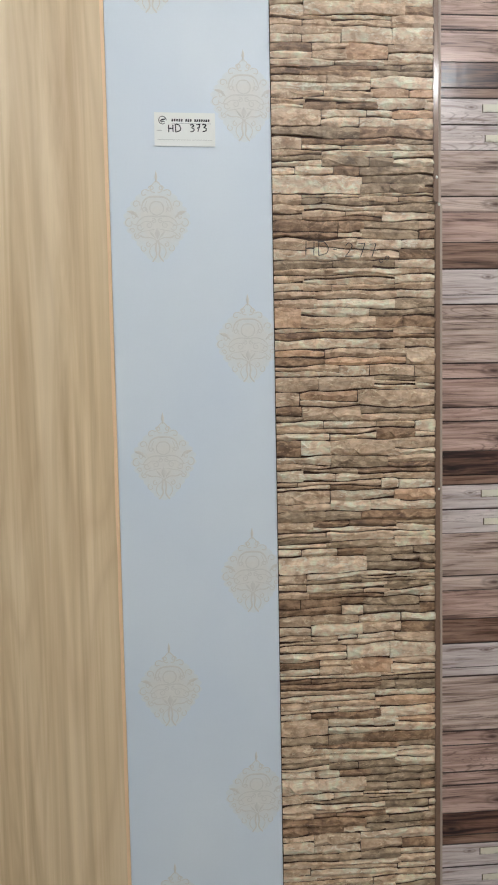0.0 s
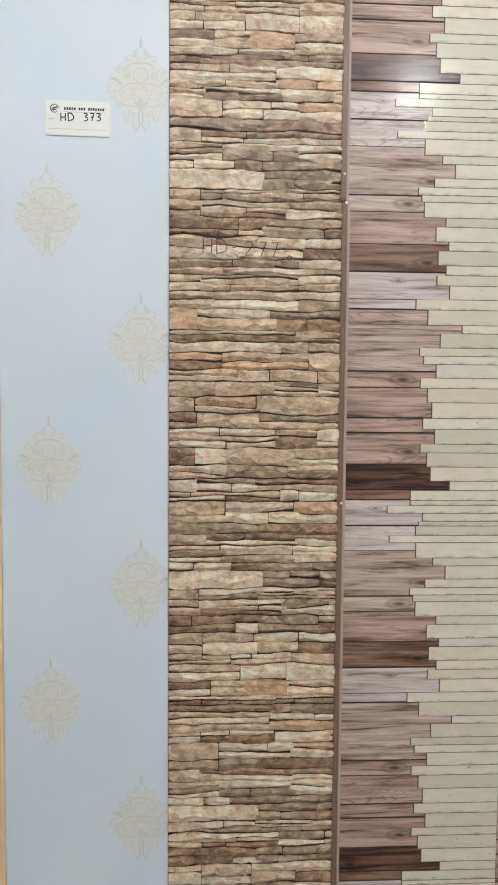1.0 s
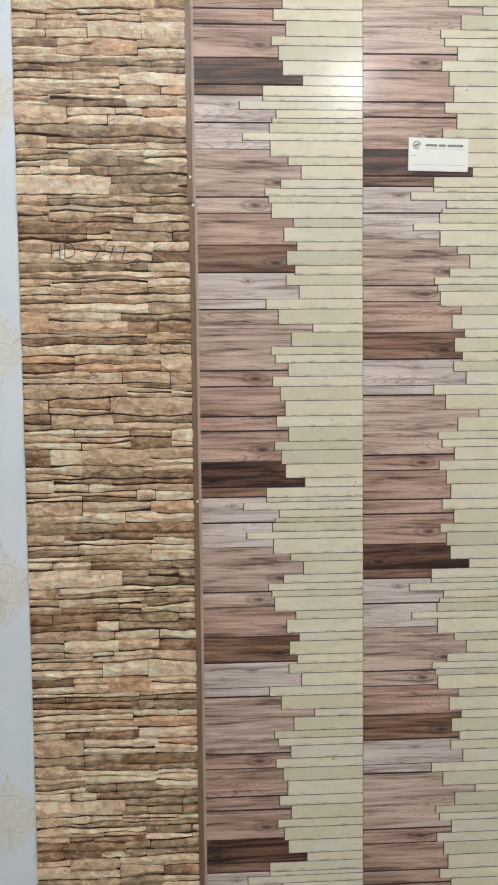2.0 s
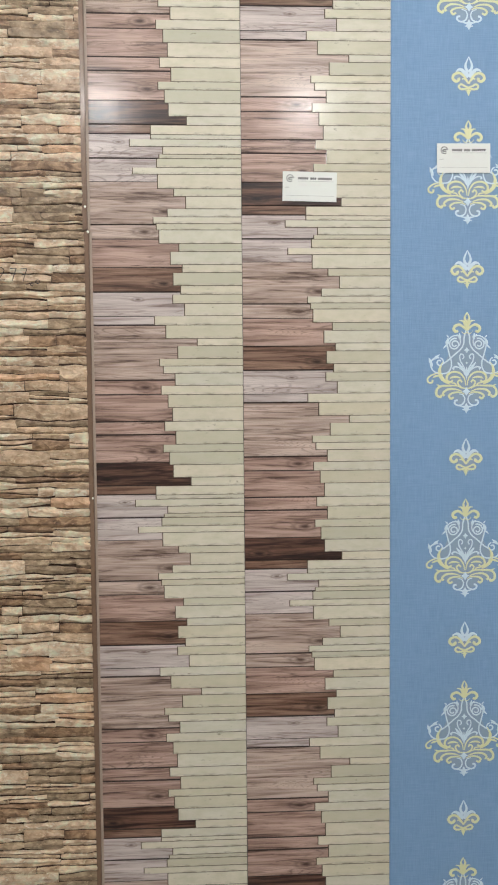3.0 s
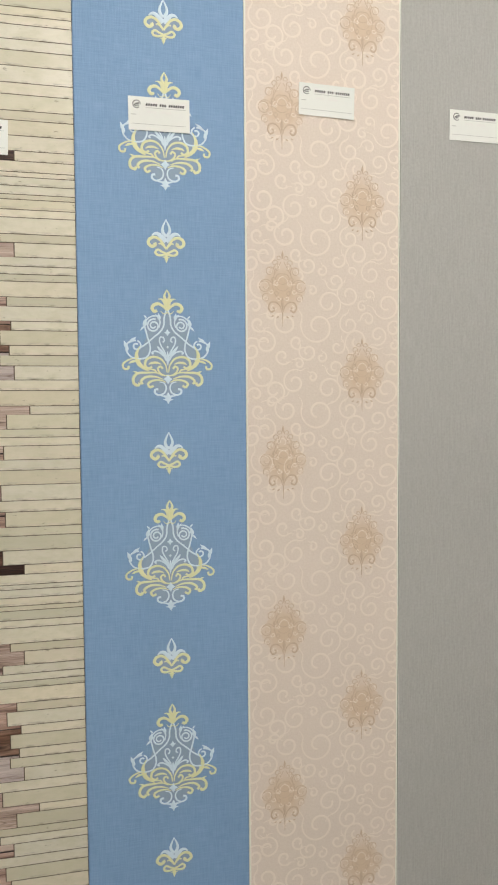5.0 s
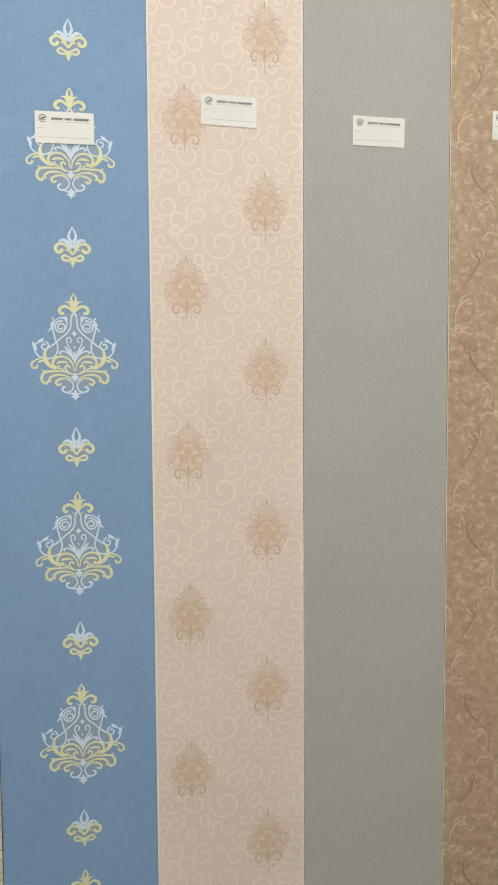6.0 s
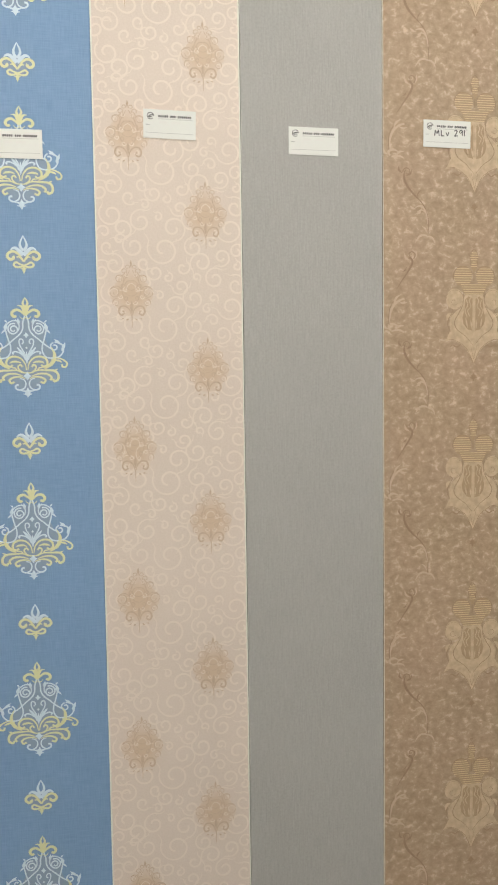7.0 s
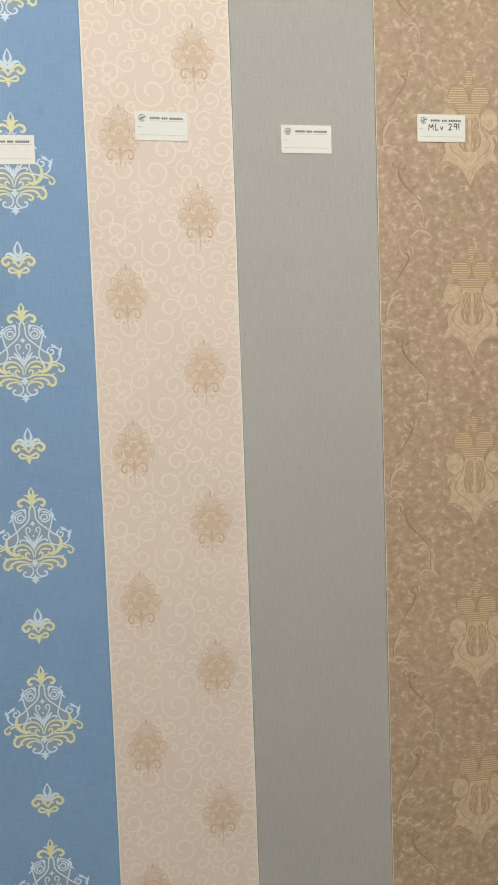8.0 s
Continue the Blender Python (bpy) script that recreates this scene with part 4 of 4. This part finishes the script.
def urn_mesh():
    bm = bmesh.new()

    def cap_half(v):
        if v > 185:
            return 8.0 * math.sin(math.pi * min(1.0, (v - 182) / 22)) ** 0.7 if v < 203 else 0
        if v > 168:
            return 6.2 * math.sin(math.pi * min(1.0, (v - 164) / 22)) ** 0.6
        return 0.0

    # dark ground of the crown
    for k in (1, -1):
        patch(bm, [(k * (21 + 17 * math.cos(i * 0.35)), 158 + 19 * math.sin(i * 0.35)) for i in range(18)], 3, -0.00025)
    patch(bm, [(-26, 144), (26, 144), (22, 132), (17, 125), (-17, 125), (-22, 132)], 3, -0.0003)
    patch(bm, [(0, 204), (7, 196), (6, 186), (5, 172), (0, 164), (-5, 172), (-6, 186), (-7, 196)], 3, -0.0003)

    # scrolled shoulders and the body that runs down to a pointed foot
    half = [(0, 128), (16, 126), (22, 114), (24, 102), (34, 95), (42, 88), (47, 74), (45, 60), (53, 44), (40, 44), (30, 38), (20, 32), (13, 24), (6, 12), (0, 1)]
    patch(bm, half + flip(half)[-2:0:-1], 0, -0.0003)
    for k in (1, -1):
        patch(bm, [(k * (37 + 16.5 * math.cos(i * 0.35)), 117 + 19 * math.sin(i * 0.35)) for i in range(18)], 0, -0.0004)
        leaf(bm, k * 36, 48, k * 56, 40, 7, 0, bend=0.12 * k)
        leaf(bm, k * 40, 92, k * 52, 78, 8, 0, bend=0.2 * k)
        patch(bm, [(k * x, z) for x, z in ((3, 118), (10, 122), (17, 116), (18, 98), (22, 84), (20, 72), (12, 62), (3, 60))], 3, -0.0006)
        stroke(bm, [(k * x, z) for x, z in path((4, 122), (9, 114), (6, 104), (12, 96), (8, 86))], 4, 3, 0, 0.0012)
        stroke(bm, [(k * x, z) for x, z in path((15, 116), (12, 106), (17, 96), (13, 84))], 3.4, 2.6, 0, 0.0012)
        leaf(bm, k * 12, 64, k * 16, 84, 6, 0, 0.0013)
        leaf(bm, k * 4, 62, k * 6, 80, 5, 0, 0.0013)
    both(bm, spiral(37, 117, 17, 16, 260, -0.72, 20), 0.9, 0.7, 1, 0.0008)
    both(bm, spiral(38, 112, 7, 3, 200, 0.8, 14), 0.8, 1.4, 1, 0.0009)
    both(bm, path((20, 130), (21, 108), (28, 93), (37, 76), (32, 62), (16, 50), (2, 34)), 0.8, 0.8, 1, 0.0008, belly=1.3)
    both(bm, path((47, 103), (40, 96), (46, 86), (50, 72), (45, 58)), 0.8, 0.8, 1, 0.0006, belly=1.1)
    both(bm, path((54, 42), (40, 44), (24, 36), (13, 26), (6, 13), (1, 2)), 0.7, 1.4, 1, 0.0006, belly=0.8)
    both(bm, path((24, 36), (32, 30), (40, 34), (46, 30)), 1.6, 0.5, 1, 0.0004, belly=1)
    both(bm, path((6, 34), (4, 24), (2, 16), (0, 8)), 0.6, 0.9, 1, 0.0008)
    both(bm, spiral(13, 72, 5, 2, 240, 1.1, 14), 1.2, 0.9, 1, 0.0013)
    both(bm, spiral(12, 104, 5, 2, 90, -1.0, 14), 1.2, 0.9, 1, 0.0013)
    leaf(bm, 0, 62, 0, 82, 5, 0, 0.0013)
    leaf(bm, 0, 92, 0, 122, 3, 0, 0.0013)
    both(bm, spiral(0, -24, 3.5, 1.2, 0, 1.0, 12), 2.4, 1.6, 1)
    leaf(bm, -7, -26, 7, -25, 6, 1)
    leaf(bm, 0, -33, 0, -17, 5, 1)
    # striped crown
    v = 126.5
    while v < 204:
        if v > 175:
            h = cap_half(v)
            if h > 0.8:
                stroke(bm, [(-h, v), (0, v), (h, v)], 1.9, 1.9, 2, 0.0007)
        elif v > 143:
            c = 21
            half = 17 * math.sqrt(max(0.02, 1 - ((v - 158) / 19) ** 2))
            for k in (1, -1):
                stroke(bm, [(k * max(2.2, c - half), v), (k * c, v), (k * (c + half), v)], 1.9, 1.9, 2, 0.0007)
        else:
            h = 17 + (v - 125) * 0.48
            stroke(bm, [(-h, v), (0, v), (h, v)], 1.9, 1.9, 2, 0.0007)
        v += 4.1
    both(bm, spiral(21, 158, 18.5, 18, -20, 0.5, 16), 1.5, 1.5, 1)
    both(bm, curve((1, 207), (9, 198), (9, 186), (4, 172)), 1.4, 1.2, 1)
    stroke(bm, [(0, 172), (0, 160), (0, 150)], 1.2, 2.0, 1)
    stroke(bm, spiral(0, 212, 3, 1, 0, 1.4, 12), 1.2, 0.8, 1)
    return bm


def vine_mesh():
    bm = bmesh.new()
    stroke(bm, curve((26, 68), (46, 100), (66, 118), (48, 124)), 0.8, 3.6, 0, belly=1.4)
    stroke(bm, spiral(53, 128, 8, 3, 300, 0.9, 14), 2.4, 1.0, 0)
    stroke(bm, spiral(52, 130, 5, 2, 200, 0.7, 12), 1.6, 0.8, 1)
    stroke(bm, curve((12, 0), (10, 26), (18, 46), (40, 50)), 1.0, 3.0, 1, belly=2.6)
    stroke(bm, curve((12, 2), (9, 24), (12, 36), (20, 46)), 1.8, 0.8, 0)
    stroke(bm, curve((14, -6), (4, 2), (18, 10), (30, 0)), 3, 1, 1, belly=3)
    stroke(bm, curve((16, -8), (28, -4), (36, -6), (40, -12)), 2.6, 0.6, 1, belly=2)
    stroke(bm, curve((42, -30), (34, -44), (44, -62), (68, -82)), 1.2, 1.6, 0, belly=3.2)
    stroke(bm, spiral(45, -33, 8, 3, 190, -0.9, 14), 2.0, 0.8, 0)
    stroke(bm, curve((68, -82), (82, -96), (88, -114), (84, -146)), 1.6, 0.8, 0, belly=1.0)
    stroke(bm, curve((60, -96), (74, -86), (84, -100), (84, -124)), 1.2, 1.6, 1, belly=3.4)
    stroke(bm, curve((64, -104), (72, -96), (78, -100), (82, -110)), 2.0, 0.8, 1, belly=1.0)
    stroke(bm, curve((84, -146), (70, -140), (66, -148), (60, -158)), 3.0, 0.6, 1, belly=2)
    stroke(bm, curve((84, -146), (92, -146), (96, -152), (98, -160)), 2.4, 0.6, 1, belly=2)
    for x0, z0, x1, z1, w, bend, mat in ((50, 118, 40, 132, 4, 0.25, 1), (58, 120, 62, 136, 3, -0.2, 1), (20, 40, 34, 58, 4, 0.2, 1), (28, 46, 46, 44, 3.4, -0.2, 1),
                                         (10, -4, 2, 6, 4, 0.3, 1), (24, -6, 40, 2, 4, 0.25, 1), (36, -36, 30, -22, 3.4, 0.3, 0), (42, -40, 54, -28, 3, -0.3, 0), (62, -98, 50, -92, 4, 0.2, 1),
                                         (72, -96, 60, -108, 3.4, 0.25, 1), (82, -140, 72, -128, 3, -0.2, 1), (64, -78, 72, -64, 2.2, 0.2, 0), (44, 106, 36, 98, 2.2, 0.2, 0)):
        leaf(bm, x0, z0, x1, z1, w, mat, 0.0005, bend)
    for f in bm.faces:
        z = f.calc_center_median().z
        if f.material_index:
            f.material_index = 1 if z > 0.08 else 2 if z > -0.05 else 3
    return bm


urn = print_part("urn_motif", urn_mesh(), [URN, URNLINE, GILT, CROWN], brown, "embossed urn motif with gilt striped crown", (0.172, -0.0004, 1.436), ["outline", "striped_crown", "crown_ground"])
vine = print_part("vine", vine_mesh(), [VINE] + [VINELIGHT] * 3, brown, "embossed curling leaf vine", (0.000, -0.0003, 1.503), ["pale_leaf"] * 3)
for i in range(-4, 4):
    if i and 1.436 + BROWN_PERIOD * i > 0.0 and i < 3:
        repeat(urn, (0.172, -0.0004, 1.436 + BROWN_PERIOD * i))
    if i and 1.503 + BROWN_PERIOD * i > 0.18 and i < 3:
        repeat(vine, (0.000, -0.0003, 1.503 + BROWN_PERIOD * i))


# ---- the paper cards ----
def card(x, z, turn, y, label, words="", faded=False):
    e = new("label_card")
    e.location, e.rotation_euler = (x, y, z), (0, radians(turn), 0)
    W, H = 0.0885, 0.0475
    bm = bmesh.new()
    box(bm, 0, W, -0.0005, 0, -H, 0)
    part("sheet", bm, PAPER, e)
    bm = bmesh.new()
    stroke(bm, spiral(12, -11, 5.4, 5.4, 0, 0.86, 24), 1.1, 1.1, 0, 0.0002)
    stroke(bm, [(8.4, -12.8), (11, -10.2), (15.8, -9.4)], 1.8, 1.8, 0, 0.0002)
    stroke(bm, [(10, -13.8), (12.6, -12.4), (15.2, -12.8)], 1.6, 1.2, 0, 0.0002)
    part("emblem", bm, INK, e, "small dark round emblem", (0, -0.0006, 0))
    for a, b in ((26, 43), (46, 56), (59, 82)):
        bm = bmesh.new()
        n = int((b - a) / 2.9)
        for i in range(n):
            u = a + (b - a) * i / n
            stroke(bm, [(u, -12.6), (u + 0.8, -9.0)], 2.3, 2.3, 0, 0.0001)
        part("heading_bar", bm, INK, e, "dark heading bars", (0, -0.0006, 0))
    for a, b, v, ww in ((25, 83, -15.2, 0.6), (4, 11, -25.5, 0.9), (12, 84, -25.6, 0.35), (4, 84, -38.5, 0.5)):
        bm = bmesh.new()
        stroke(bm, [(a, v), ((a + b) / 2, v), (b, v)], ww, ww, 0, 0.0001)
        part("rule", bm, GREYINK if ww > 0.4 else FAINTINK, e, "", (0, -0.0006, 0))
    if words:
        pen_writing(words, 10.5, 1.8, e, (0.021, -0.0007, -0.0280), radians(-2), "black handwritten character")
    elif faded:
        for a, b in ((26, 40), (46, 62)):
            bm = bmesh.new()
            stroke(bm, [(a, -21), ((a + b) / 2, -20.6), (b, -21.2)], 4, 4, 0, 0.0001)
            part("faded_bar", bm, FAINTINK, e, "faded illegible writing", (0, -0.0006, 0))
    return tagged(e, label, "label card", "label cards")


card(-0.169, 1.8125, 0.5, -0.0012, "white label card with handwritten HD 373 on white panel", "HD   373")
card(0.569, 1.7795, 1.2, -0.0022, "white label card with faded writing on plank panel", faded=True)
card(0.8225, 1.8255, -0.3, -0.0016, "white label card with faded writing on blue panel", faded=True)
card(1.078, 1.8672, 1.2, -0.0016, "white label card with faded writing on cream panel", faded=True)
card(1.3270, 1.8478, 0.4, -0.0008, "white label card with faded writing on grey panel", faded=True)
card(1.5715, 1.8690, 0.6, -0.0016, "white label card with handwritten MLV 291 on brown panel", "MLv  291")
